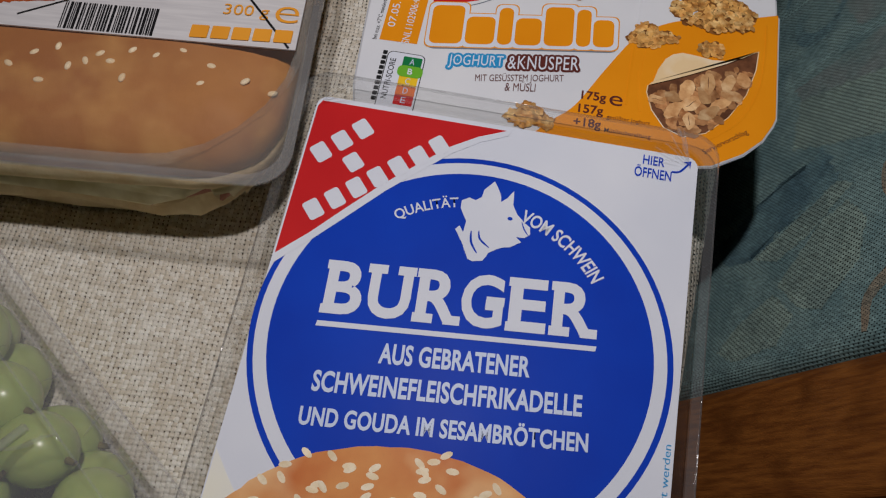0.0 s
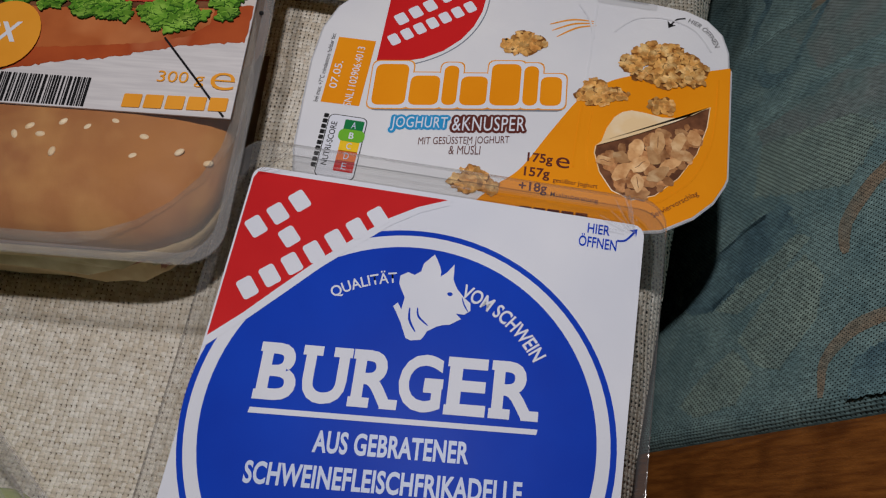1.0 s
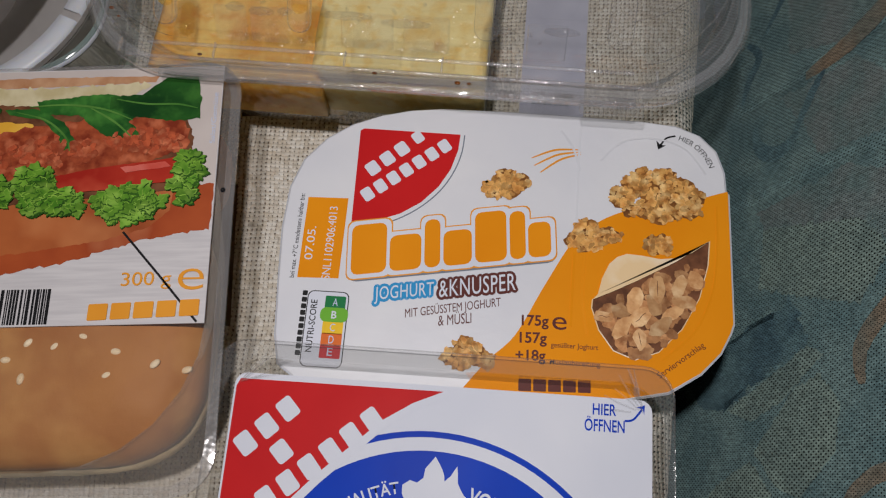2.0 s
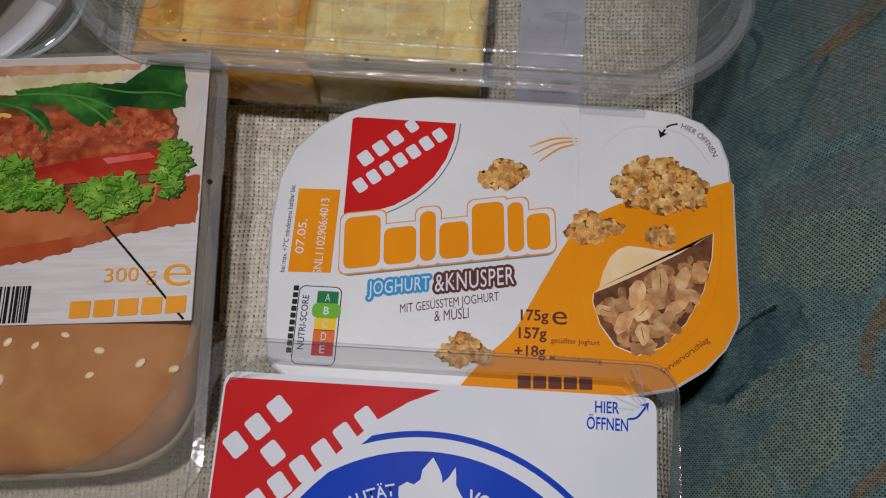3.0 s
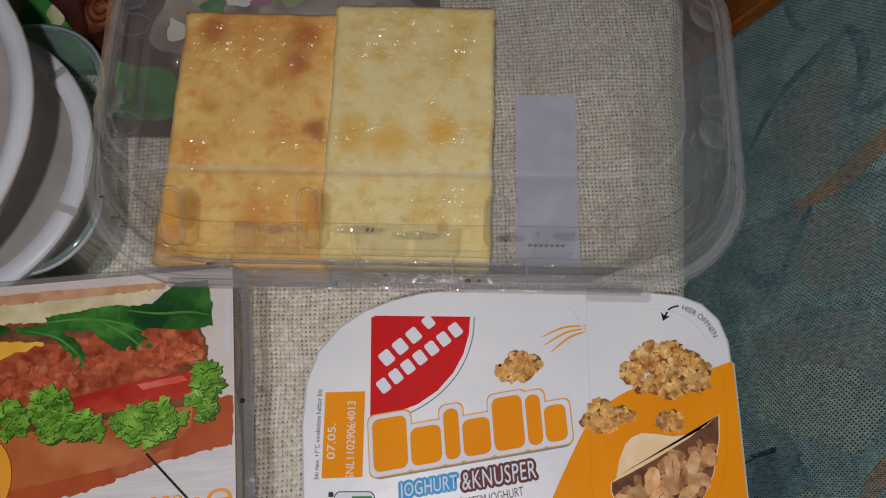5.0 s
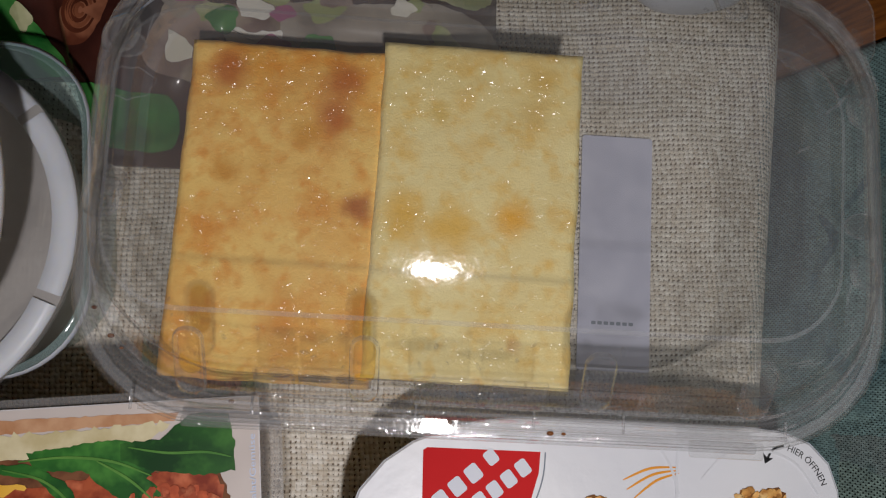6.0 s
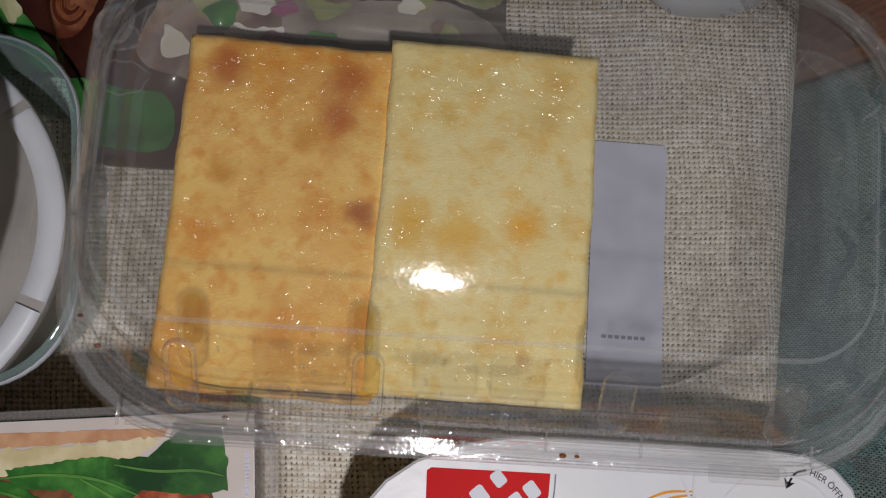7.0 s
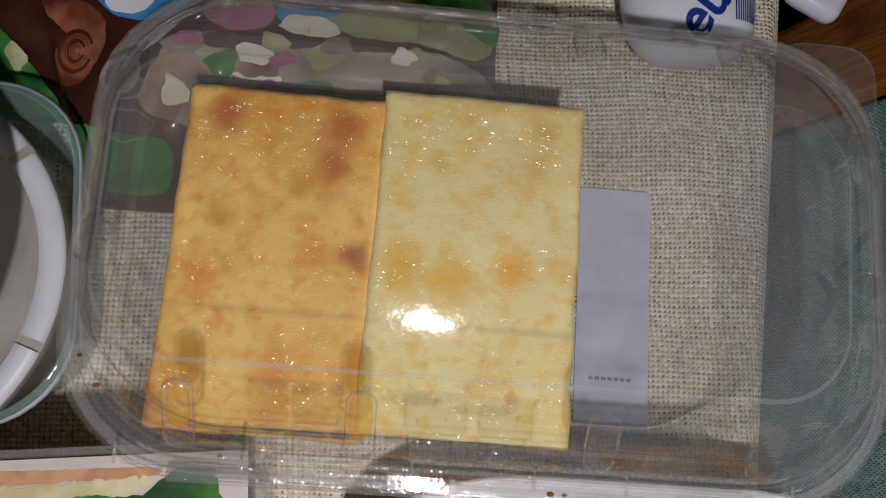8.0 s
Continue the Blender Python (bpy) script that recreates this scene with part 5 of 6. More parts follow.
    def lettuce(cx, cy, rx, ry, n, seed):
        """Curled lobes with pale wavy edges and dark folds between them."""
        rnd = random.Random(seed)
        shade, body, edge = bmesh.new(), bmesh.new(), bmesh.new()
        for k in range(n):
            a, q = rnd.uniform(0, 6.283), math.sqrt(rnd.random())
            x, y = cx + rx * 0.92 * q * math.cos(a), cy + ry * 0.92 * q * math.sin(a)
            r, p1, p2 = rnd.uniform(1.2, 2.9), rnd.uniform(0, 6), rnd.uniform(0, 6)
            squash, zz = rnd.uniform(0.65, 1.0), Z + 0.00094 + 0.00035 * k / n
            pts = []
            for i in range(30):
                u = 6.2832 * i / 30
                w = r * (1 + 0.22 * math.sin(3 * u + p1) + 0.16 * math.sin(7 * u + p2) + 0.10 * math.sin(12 * u + p1))
                pts.append(((x + w * math.cos(u)) / 1000, (y + w * squash * math.sin(u)) / 1000))
            flat([(x / 1000 + (u - x / 1000) * 1.10 + 0.0002, y / 1000 + (v - y / 1000) * 1.10 - 0.0003) for u, v in pts], zz - 0.00001, shade)
            flat(pts, zz, body)
            i0 = rnd.randrange(30)
            ribbon([pts[(i0 + i) % 30] for i in range(rnd.randint(8, 14))], 0.00030, zz + 0.000008, True, edge)
            u = rnd.uniform(0, 6.283)
            ribbon([((x + 0.8 * r * w * math.cos(u + 0.3 * w)) / 1000, (y + 0.8 * r * w * squash * math.sin(u + 0.3 * w)) / 1000) for w in (0.05, 0.4, 0.7, 1.0)], 0.00030, zz + 0.000008, True, edge)
            u += rnd.uniform(1.5, 4)
            ribbon([((x + 0.9 * r * w * math.cos(u - 0.4 * w)) / 1000, (y + 0.9 * r * w * squash * math.sin(u - 0.4 * w)) / 1000) for w in (0.1, 0.4, 0.7, 1.0)], 0.00050, zz + 0.000006, True, shade)
        part("lettuce_leaf", body, LETTUCE, lab, "printed frilly lettuce")["kind"] = "stuff"
        part("lettuce_fold", shade, LETTUCEDARK, lab)["kind"] = "stuff"
        part("lettuce_edge", edge, LETTUCELIGHT, lab)["kind"] = "stuff"
    for cx_, cy_, rx_, ry_, n_, s_ in ((-57, -35.5, 7.0, 8.0, 46, 31), (-82, -34, 10, 6.0, 46, 32), (-69, -36, 5, 5.0, 18, 36), (-45.5, -39.5, 5.6, 4.2, 20, 33), (-26.5, -40.5, 11.5, 6.0, 54, 34), (-8.8, -32, 4.6, 8.6, 34, 35)):
        lettuce(cx_, cy_, rx_, ry_, n_, s_)
    part("orange_disc", flat(ellipse(-0.0785, -0.0530, 0.0112, 0.0135, 0, 32), Z + 0.0011), BRAND_ORANGE, lab)
    part("disc_letter", put(letters("2X", 0.0105, 0.0082, 0.03, 0.15), -0.0850, -0.0568, Z + 0.0012, 4), WHITE, lab)
    # plank joints, bar code, weight
    part("plank_joint", ribbon(mm([(-27, -49.6), (-14, -64.4), (-2.2, -78.2)]), 0.0007, Z + 0.0004, False), INK, lab)
    part("plank_joint", ribbon(mm([(-76, -66), (-92, -74)]), 0.0005, Z + 0.0004, False), INK, lab)
    rnd = random.Random(4)
    x, rects = -0.0775, []
    while x < -0.0466:
        bw = rnd.choice((0.0003, 0.0003, 0.0006, 0.0009))
        rects.append((x, -0.0780, bw, 0.0108))
        x += bw + rnd.choice((0.0003, 0.0004, 0.0007))
    part("bar_code", bars(rects, Z + 0.0004, 0.0), INK, lab, "black bar code")["kind"] = "stuff"
    part("text_line", put(letters("300 g", 0.0150, 0.0056, 0.0), -0.0258, -0.0682, Z + 0.0004, 1), BRAND_ORANGE, lab)
    part("text_line", put(letters("e", 0.0078, 0.0066, -0.01), -0.0088, -0.0684, Z + 0.0004), BRAND_ORANGE, lab)
    rects = [(i * 0.0068, 0, 0.0058, 0.0050) for i in range(5)]
    block_parts("brand_block", rects, pose(-0.0348, -0.0772, Z + 0.0004, 0, 0, 1.6), BRAND_ORANGE, lab, 0.0004, 0.05)
    part("text_line", put(letters("Salat/Gemüse", 0.0180, 0.0016), -0.0012, -0.0205, Z + 0.0004, 90), PALEBLUE, lab)
    bm = bmesh.new()
    bmesh.ops.create_uvsphere(bm, u_segments=10, v_segments=6, radius=0.0008, matrix=pose(0.0022, -0.036, Z - 0.001))
    part("crumb", bm, INK, t)


build_roll_pack()


# ---- clear cake box with its slices ----
def build_cake_box():
    t = thing("cake_box", pose(0.0228, 0.2864, 0.0, 0, 0, -7.3), "clear hinged plastic box, half full of baked slices", "plastic box")
    W, H = 0.216, 0.131
    ZF, ZT = 0.070, 0.103
    # base
    R = lambda dw, dh, r, cx=0.0, cy=0.0: ring(W - dw, H - dh, r, 8, cx, cy)
    bm = loft(bmesh.new(), [(R(0.052, 0.052, 0.022), 0.0014), (R(0.046, 0.046, 0.024), 0.0006), (R(0.040, 0.040, 0.026), 0.004), (R(0.022, 0.022, 0.030), ZF - 0.010), (R(0.018, 0.018, 0.031), ZF - 0.008), (R(0.016, 0.016, 0.032), ZF - 0.003), (R(0.0, 0.0, 0.036), ZF - 0.003), (R(0.0, 0.0, 0.036), ZF - 0.001)], True, False)
    part("base", bm, PETBASE, t, "clear plastic base tray")
    # lid: flange, rolled steps, sloping shoulder, flat top
    TW, TH, tx, ty = 0.172, 0.070, -0.005, -0.004
    tx0 = tx
    steps = [(R(0.0005, 0.0005, 0.036), ZF - 0.0004), (R(0.0, 0.0, 0.036), ZF + 0.0010), (R(0.007, 0.007, 0.035), ZF + 0.0014), (R(0.009, 0.009, 0.035), ZF + 0.0050), (R(0.014, 0.014, 0.034), ZF + 0.0056), (R(0.016, 0.017, 0.034), ZF + 0.012), (R(0.024, 0.030, 0.032), ZF + 0.022)]
    steps += [(ring(TW + 0.008, TH + 0.012, 0.024, 8, tx, ty), ZT - 0.003), (ring(TW, TH, 0.018, 8, tx, ty), ZT)]
    bm = loft(bmesh.new(), steps, False, False)
    def sag(bm):
        """Tilts the top panel down towards the hinge, which places the lamp's glare."""
        for v in bm.verts:
            if v.co.z > ZT - 0.0035:
                v.co.z += 0.058 * (v.co.y - ty) - 0.010 * (v.co.x - tx0)
        return bm
    lid = part("lid", sag(bm), PET, t, "clear plastic lid with ribbed shoulder")
    # the top panel bulges a little, which also steers the lamp's glare
    panel = [([(tx + (x - tx) * k, ty + (y - ty) * k) for x, y in ring(TW, TH, 0.018, 8, tx, ty)], ZT + 0.006 * (1 - k * k)) for k in (1, 0.92, 0.84, 0.74, 0.64, 0.54, 0.44, 0.34, 0.24, 0.14, 0.05)]
    part("top_panel", sag(loft(bmesh.new(), panel, False, True)), PET, lid, "clear bulging top of the lid", True)
    bm = loft(bmesh.new(), [(R(-0.001, -0.001, 0.0365), ZF - 0.0012), (R(-0.0016, -0.0016, 0.037), ZF), (R(-0.001, -0.001, 0.0365), ZF + 0.0012)], False, False)
    part("flange_edge", bm, PETEDGE, lid, "bright rolled flange edge")
    bm = loft(bmesh.new(), [(ring(TW + 0.0010, TH + 0.0010, 0.0185, 8, tx, ty), ZT - 0.0003), (ring(TW - 0.0012, TH - 0.0012, 0.0175, 8, tx, ty), ZT + 0.0004)], False, False)
    part("top_crease", sag(bm), PETEDGE, lid)
    # each rib is tinted pale or dark, drawing the steps' glints and refraction lines
    for dw, zz in ((0.004, ZF + 0.0014), (0.0085, ZF + 0.0032), (0.0125, ZF + 0.0058), (0.0148, ZF + 0.0085), (0.0165, ZF + 0.0125), (0.026, ZF + 0.0225)):
        bm = loft(bmesh.new(), [(R(dw + 0.0004, dw + 0.0004, 0.0345), zz), (R(dw - 0.0004, dw - 0.0004, 0.0345), zz + 0.0005)], False, False)
        part("rib", bm, SHINE if round(dw * 10000) % 2 else PETDARK, lid)
    # pressed loops on the shoulder
    def loop(x, y, turn, length=0.017, wd=0.0085, tilt=38, z=0.0905, filled=None):
        pts_o, pts_i = ring(wd, length, wd * 0.48, 6), ring(wd - 0.0012, length - 0.0012, wd * 0.42, 6)
        bm = loft(bmesh.new(), [(pts_o, 0.0), (pts_o, 0.0016), (pts_i, 0.0020), (ring(wd - 0.0024, length - 0.0024, wd * 0.38, 6), 0.0012)], False, True)
        bmesh.ops.transform(bm, matrix=pose(x, y, z, 0, 0, turn) @ pose(0, 0, 0, tilt, 0, 0), verts=bm.verts)
        ob = part("pressed_loop", bm, PET, lid, smooth=False)
        bm = loft(bmesh.new(), [(ring(wd + 0.0003, length + 0.0003, wd * 0.49, 6), 0.0002), (ring(wd - 0.0004, length - 0.0004, wd * 0.46, 6), 0.0016)], False, False)
        bmesh.ops.transform(bm, matrix=pose(x, y, z, 0, 0, turn) @ pose(0, 0, 0, tilt, 0, 0), verts=bm.verts)
        part("loop_edge", bm, PETEDGE if filled else SHINE, ob)
        if filled:
            bm = loft(bmesh.new(), [(ring(wd - 0.0018, length * 0.66, wd * 0.40, 6, 0, length * 0.12), 0.0004), (ring(wd - 0.0030, length * 0.58, wd * 0.30, 6, 0, length * 0.12), 0.0009)], False, True)
            bmesh.ops.transform(bm, matrix=pose(x, y, z, 0, 0, turn) @ pose(0, 0, 0, tilt, 0, 0), verts=bm.verts)
            part("syrup", bm, filled, ob, "amber syrup caught in the loop")
    for x in (-0.071, -0.030):
        loop(x, -0.0500, 0, 0.0185, 0.0070, 36, 0.0905, JUICE)
    for x in (0.026, 0.065):
        loop(x, -0.0500, 0, 0.0165, 0.0075, 36, 0.0905)
    for x in (-0.020, 0.020, 0.058):
        loop(x, 0.0475, 180, 0.0150, 0.0075, 36, 0.0910)
    for y in (-0.020, 0.022):
        loop(0.0930, y, 90, 0.0130, 0.0080, 36, 0.0880)
        loop(-0.0960, y + 0.008, -90, 0.0140, 0.0095, 36, 0.0880)
    for x, w in ((-0.052, 0.010), (-0.040, 0.012), (-0.010, 0.016), (0.008, 0.014), (0.044, 0.012)):
        bm = loft(bmesh.new(), [(ring(w, 0.011, 0.001, 3), 0.0), (ring(w - 0.001, 0.010, 0.001, 3), 0.0012)], False, True)
        bmesh.ops.transform(bm, matrix=pose(x, -0.0545, 0.0835, 52, 0, 0), verts=bm.verts)
        part("shoulder_block", bm, PET, lid)
    # fine creases round the shoulder corners
    rnd = random.Random(12)
    for k in range(34):
        side = rnd.choice((0, 1, 2, 3))
        sx, sy = ((1, 1), (-1, 1), (-1, -1), (1, -1))[side]
        a = rnd.uniform(10, 80)
        cx0, cy0 = sx * (W / 2 - 0.036), sy * (H / 2 - 0.036)
        r0 = rnd.uniform(0.012, 0.030)
        ln_ = rnd.uniform(0.003, 0.010)
        aa = radians(a)
        p0 = (cx0 + sx * r0 * math.cos(aa), cy0 + sy * r0 * math.sin(aa))
        tx, ty2 = -sx * math.sin(aa), sy * math.cos(aa)
        zz = ZF + 0.024 - (r0 - 0.012) * 1.0
        bm = ribbon([(p0[0] + tx * ln_ * q + 0.0003 * math.sin(q * 9 + k), p0[1] + ty2 * ln_ * q) for q in (-0.5, -0.2, 0.1, 0.4)], 0.0005, zz)
        part("crease", bm, SHINE, lid)
    bm = loft(bmesh.new(), [(R(0.0015, 0.0015, 0.036), ZF + 0.0019), (R(0.0062, 0.0062, 0.035), ZF + 0.0024)], False, False)
    part("flange_channel", bm, PETEDGE, lid, "cloudy channel round the flange")
    # tiny clear beads added along the shoulder for sparkle
    for k in range(90):
        a = rnd.uniform(0, 6.2832)
        e = rnd.uniform(0.0, 1.0)
        x = max(-1, min(1, 1.25 * math.cos(a))) * (W / 2 - 0.010 - 0.012 * e)
        y = max(-1, min(1, 1.25 * math.sin(a))) * (H / 2 - 0.010 - 0.014 * e)
        if abs(x) > W / 2 - 0.03 and abs(y) > H / 2 - 0.03:
            x, y = x * 0.93, y * 0.90
        q = rnd.uniform(0.0003, 0.0007)
        bm = bmesh.new()
        bmesh.ops.create_uvsphere(bm, u_segments=8, v_segments=5, radius=1, matrix=pose(x, y, ZF + 0.009 + 0.012 * e, 0, 0, rnd.uniform(0, 180)) @ Matrix.Diagonal((q * rnd.uniform(1, 2.4), q, q * 0.6, 1)))
        part("sparkle_bead", bm, GLINT, lid, smooth=True)
    # slim clear ellipsoids added to glint where the rounded shoulder edges do
    def fillet(x, y, z, length, turn, r=0.0011):
        bm = bmesh.new()
        bmesh.ops.create_uvsphere(bm, u_segments=14, v_segments=10, radius=1, matrix=pose(x, y, z, 0, 0, turn) @ Matrix.Diagonal((length / 2, r, r, 1)))
        for v in bm.verts:
            v.co.z += 0.0002 * math.sin(v.co.x * 900 + v.co.y * 700)
        part("shoulder_fillet", bm, GLINT, lid, smooth=True)
    for x, ln_, y in ((-0.0500, 0.0060, -0.0521), (-0.0416, 0.0080, -0.0533), (-0.0345, 0.0046, -0.0529), (-0.0160, 0.0160, -0.0530), (0.0020, 0.0150, -0.0545), (0.0300, 0.0090, -0.0548), (0.0480, 0.0110, -0.0540)):
        fillet(x, y, 0.0885, ln_, 0, 0.0013)
    for x, ln_ in ((-0.046, 0.014), (-0.008, 0.010), (0.006, 0.008), (0.042, 0.016)):
        fillet(x, 0.0545, 0.0865, ln_, 0, 0.0010)
    for x, y, ln_, turn in ((-0.0968, -0.0010, 0.0085, 90), (-0.0985, 0.014, 0.006, 88), (0.0890, 0.0484, 0.0060, 128), (0.0945, 0.0440, 0.0050, 118), (0.0760, 0.0350, 0.0060, 125), (0.0960, -0.0080, 0.006, 90), (-0.0800, 0.0510, 0.006, 40), (-0.0880, -0.0460, 0.006, 130), (0.0880, -0.0470, 0.006, 45)):
        fillet(x, y, 0.0860, ln_, turn, 0.0010)
    for x, y in ((-0.0945, 0.0185), (-0.0930, -0.0175)):
        bm = ribbon([(x + 0.0065 * math.cos(q) * (1 + 0.12 * math.sin(5 * q)), y + 0.0042 * math.sin(q) * (1 + 0.10 * math.sin(7 * q))) for q in [6.2832 * k / 20 for k in range(21)]], 0.0006, 0.0850)
        part("torn_catch_edge", bm, SHINE, lid)
    # hinge bar and catch along the long sides
    part("hinge_bar", box(0.150, 0.003, 0.003, 0.0008, -0.002, -0.0655, ZF), SHINE, t)
    for dy, zz, wd2 in ((-0.0600, ZF + 0.0085, 0.150), (-0.0625, ZF + 0.0045, 0.166), (0.0600, ZF + 0.0085, 0.140), (0.0630, ZF + 0.004, 0.160)):
        part("long_ridge", box(wd2, 0.0011, 0.0010, 0.0004, -0.004, dy, zz), SHINE, t)
    for x in (-0.088, -0.058, -0.017, 0.013, 0.036, 0.078):
        part("tab_mark", box(0.0006, 0.005, 0.0012, 0.0002, x, -0.0605, ZF + 0.007), PETEDGE, t)
    part("catch", box(0.020, 0.0045, 0.0022, 0.0008, 0.066, -0.0664, ZF - 0.002), PET, t)
    part("catch", box(0.026, 0.005, 0.003, 0.0008, -0.070, 0.0668, ZF - 0.002), PETEDGE, t)
    # rim slots with melted edges; a dark-tinted sheet stands for the darkness seen through
    for x, y, turn in ((0.0985, 0.0320, 0), (0.0975, -0.0065, 0), (-0.0975, 0.0300, 180), (-0.0985, -0.0060, 180)):
        pts = [(0.0052 * math.cos(q) * (1 if math.cos(q) < 0 else 0.75), 0.0034 * math.sin(q)) for q in [6.2832 * k / 24 for k in range(25)]]
        bm = ribbon(pts, 0.0007, 0.0012)
        for k, v in enumerate(bm.verts):
            v.co.z += 0.0005 * math.sin(k * 1.9)
        bmesh.ops.transform(bm, matrix=pose(x, y, ZF + 0.0105, 0, 0, turn), verts=bm.verts)
        slot = part("rim_slot", bm, SHINE, lid, "melted clear edge of a slot")
        bm = flat(pts[:-1], 0.0006)
        bmesh.ops.transform(bm, matrix=pose(x, y, ZF + 0.0105, 0, 0, turn), verts=bm.verts)
        part("slot_dark_sheet", bm, PETDARK, slot)
    # scratches and pinched folds in the top panel
    for x, y, ln_, turn, wd in ((0.0600, 0.0250, 0.020, 62, 0.0006), (0.0790, 0.0180, 0.009, 42, 0.0009), (0.0905, 0.0235, 0.012, 44, 0.0007), (0.0935, 0.0310, 0.010, 138, 0.0009), (0.0700, 0.0060, 0.004, 30, 0.0008), (0.0520, 0.0120, 0.003, 10, 0.0009), (-0.0800, 0.0420, 0.016, 38, 0.0007), (-0.0740, 0.0470, 0.010, 20, 0.0007), (-0.0880, 0.0360, 0.012, 62, 0.0006), (0.0830, -0.0270, 0.006, 70, 0.0009), (0.0860, -0.0380, 0.009, 30, 0.0007), (-0.0850, -0.0400, 0.012, 140, 0.0006)):
        c, q = math.cos(radians(turn)), math.sin(radians(turn))
        bm = ribbon([(x + c * ln_ * u + 0.0004 * math.sin(11 * u + x * 900), y + q * ln_ * u) for u in (-0.5, -0.3, -0.1, 0.1, 0.3, 0.5)], wd, 0.0)
        for k, v in enumerate(bm.verts):
            edge = max(abs(v.co.x - tx0) - TW / 2, abs(v.co.y - ty) - TH / 2, 0.0)
            v.co.z = ZT + 0.0010 + 0.006 * max(0.0, 1 - max(abs(v.co.x - tx0) / (TW / 2), abs(v.co.y - ty) / (TH / 2)) ** 2) + 0.058 * (v.co.y - ty) - 0.010 * (v.co.x - tx0) - 0.9 * edge + 0.0003 * (k % 2)
        part("scratch", bm, SHINE, lid)
    # dried syrup along the front flange
    for x, y, q in ((-0.1010, -0.0380, 0.0005), (-0.0960, -0.0450, 0.0006), (-0.0930, -0.0480, 0.0004), (-0.0640, -0.0600, 0.0005), (-0.0080, -0.0625, 0.0005), (0.0180, -0.0640, 0.0006), (0.0215, -0.0640, 0.0004)):
        bm = bmesh.new()
        bmesh.ops.create_uvsphere(bm, u_segments=10, v_segments=6, radius=1, matrix=pose(x, y, ZF + 0.0030) @ Matrix.Diagonal((q * 1.6, q, q * 0.6, 1)))
        part("syrup_drop", bm, DRIED, lid, "dried brown syrup drop", True)
    # corner tab of the lid
    bm = loft(bmesh.new(), [(ring(0.030, 0.026, 0.009, 6, 0.0935, 0.0530), ZF - 0.0006), (ring(0.030, 0.026, 0.009, 6, 0.0935, 0.0530), ZF + 0.0004)], False, True)
    part("corner_tab", bm, PET, lid)
    # paper sticker under the base
    lab = part("sticker", slab(ring(0.0255, 0.084, 0.001, 2, 0.0516, -0.0039), 0.00175, 0.0021), PAPER, t, "pale bluish paper sticker")
    part("date_print", bars([(0.0436 + 0.0022 * i, -0.030, 0.0016, 0.0012) for i in range(7)], 0.0023, 0.0002), GREYINK, lab)


build_cake_box()


def build_slices():
    def cake(x, y, z, turn, h, seed, name="baked_slice", w=0.0585, d=0.0985, lab="pale yellow baked slice with browned spots, moist", mat=None):
        t = thing(name, pose(x, y, z, 0, 0, turn), lab, "cake slice", "slices in the box")
        bm = bmesh.new()
        nx, ny = 34, 56
        def grid(zf, flip):
            g = [[bm.verts.new(zf(-w / 2 + w * i / nx, -d / 2 + d * j / ny)) for j in range(ny + 1)] for i in range(nx + 1)]
            for i in range(nx):
                for j in range(ny):
                    q = (g[i][j], g[i + 1][j], g[i + 1][j + 1], g[i][j + 1])
                    bm.faces.new(q if not flip else q[::-1])
            return g
        def up(px, py):
            e = min(w / 2 - abs(px), d / 2 - abs(py))
            zz = h - 0.0010 * max(0, 1 - e / 0.0014) ** 2 + 0.0007 * noise.noise((px * 60, py * 60, seed)) + 0.00022 * noise.noise((px * 260, py * 260, seed + 4))
            wob = 0.0006 * noise.noise((px * 90, py * 90, seed + 2))
            return (px + wob, py + wob, zz)
        a = grid(up, False)
        b = grid(lambda px, py: (px, py, 0.0), True)
        rim = [(i, 0) for i in range(nx)] + [(nx, j) for j in range(ny)] + [(i, ny) for i in range(nx, 0, -1)] + [(0, j) for j in range(ny, 0, -1)]
        for (i, j), (k, l) in zip(rim, rim[1:] + rim[:1]):
            bm.faces.new((b[i][j], b[k][l], a[k][l], a[i][j]))
        return t, part("crumb_body", bm, mat or SLICE, t, smooth=True)
    cake(-0.0345, 0.2950, 0.0022, -7.8, 0.0255, 1, d=0.0840)
    cake(0.0195, 0.2905, 0.0022, -7.8, 0.0255, 2, d=0.0840)
    cake(-0.0366, 0.2880, 0.0282, -8.0, 0.0270, 3, lab="golden baked slice with large browned spots, moist", mat=SLICE_GOLD)
    cake(0.0196, 0.2832, 0.0282, -8.0, 0.0290, 4)


build_slices()


# ---- round tub ----
def circle_ring(r, n=72):
    return [(r * math.cos(6.2831853 * i / n), r * math.sin(6.2831853 * i / n)) for i in range(n)]


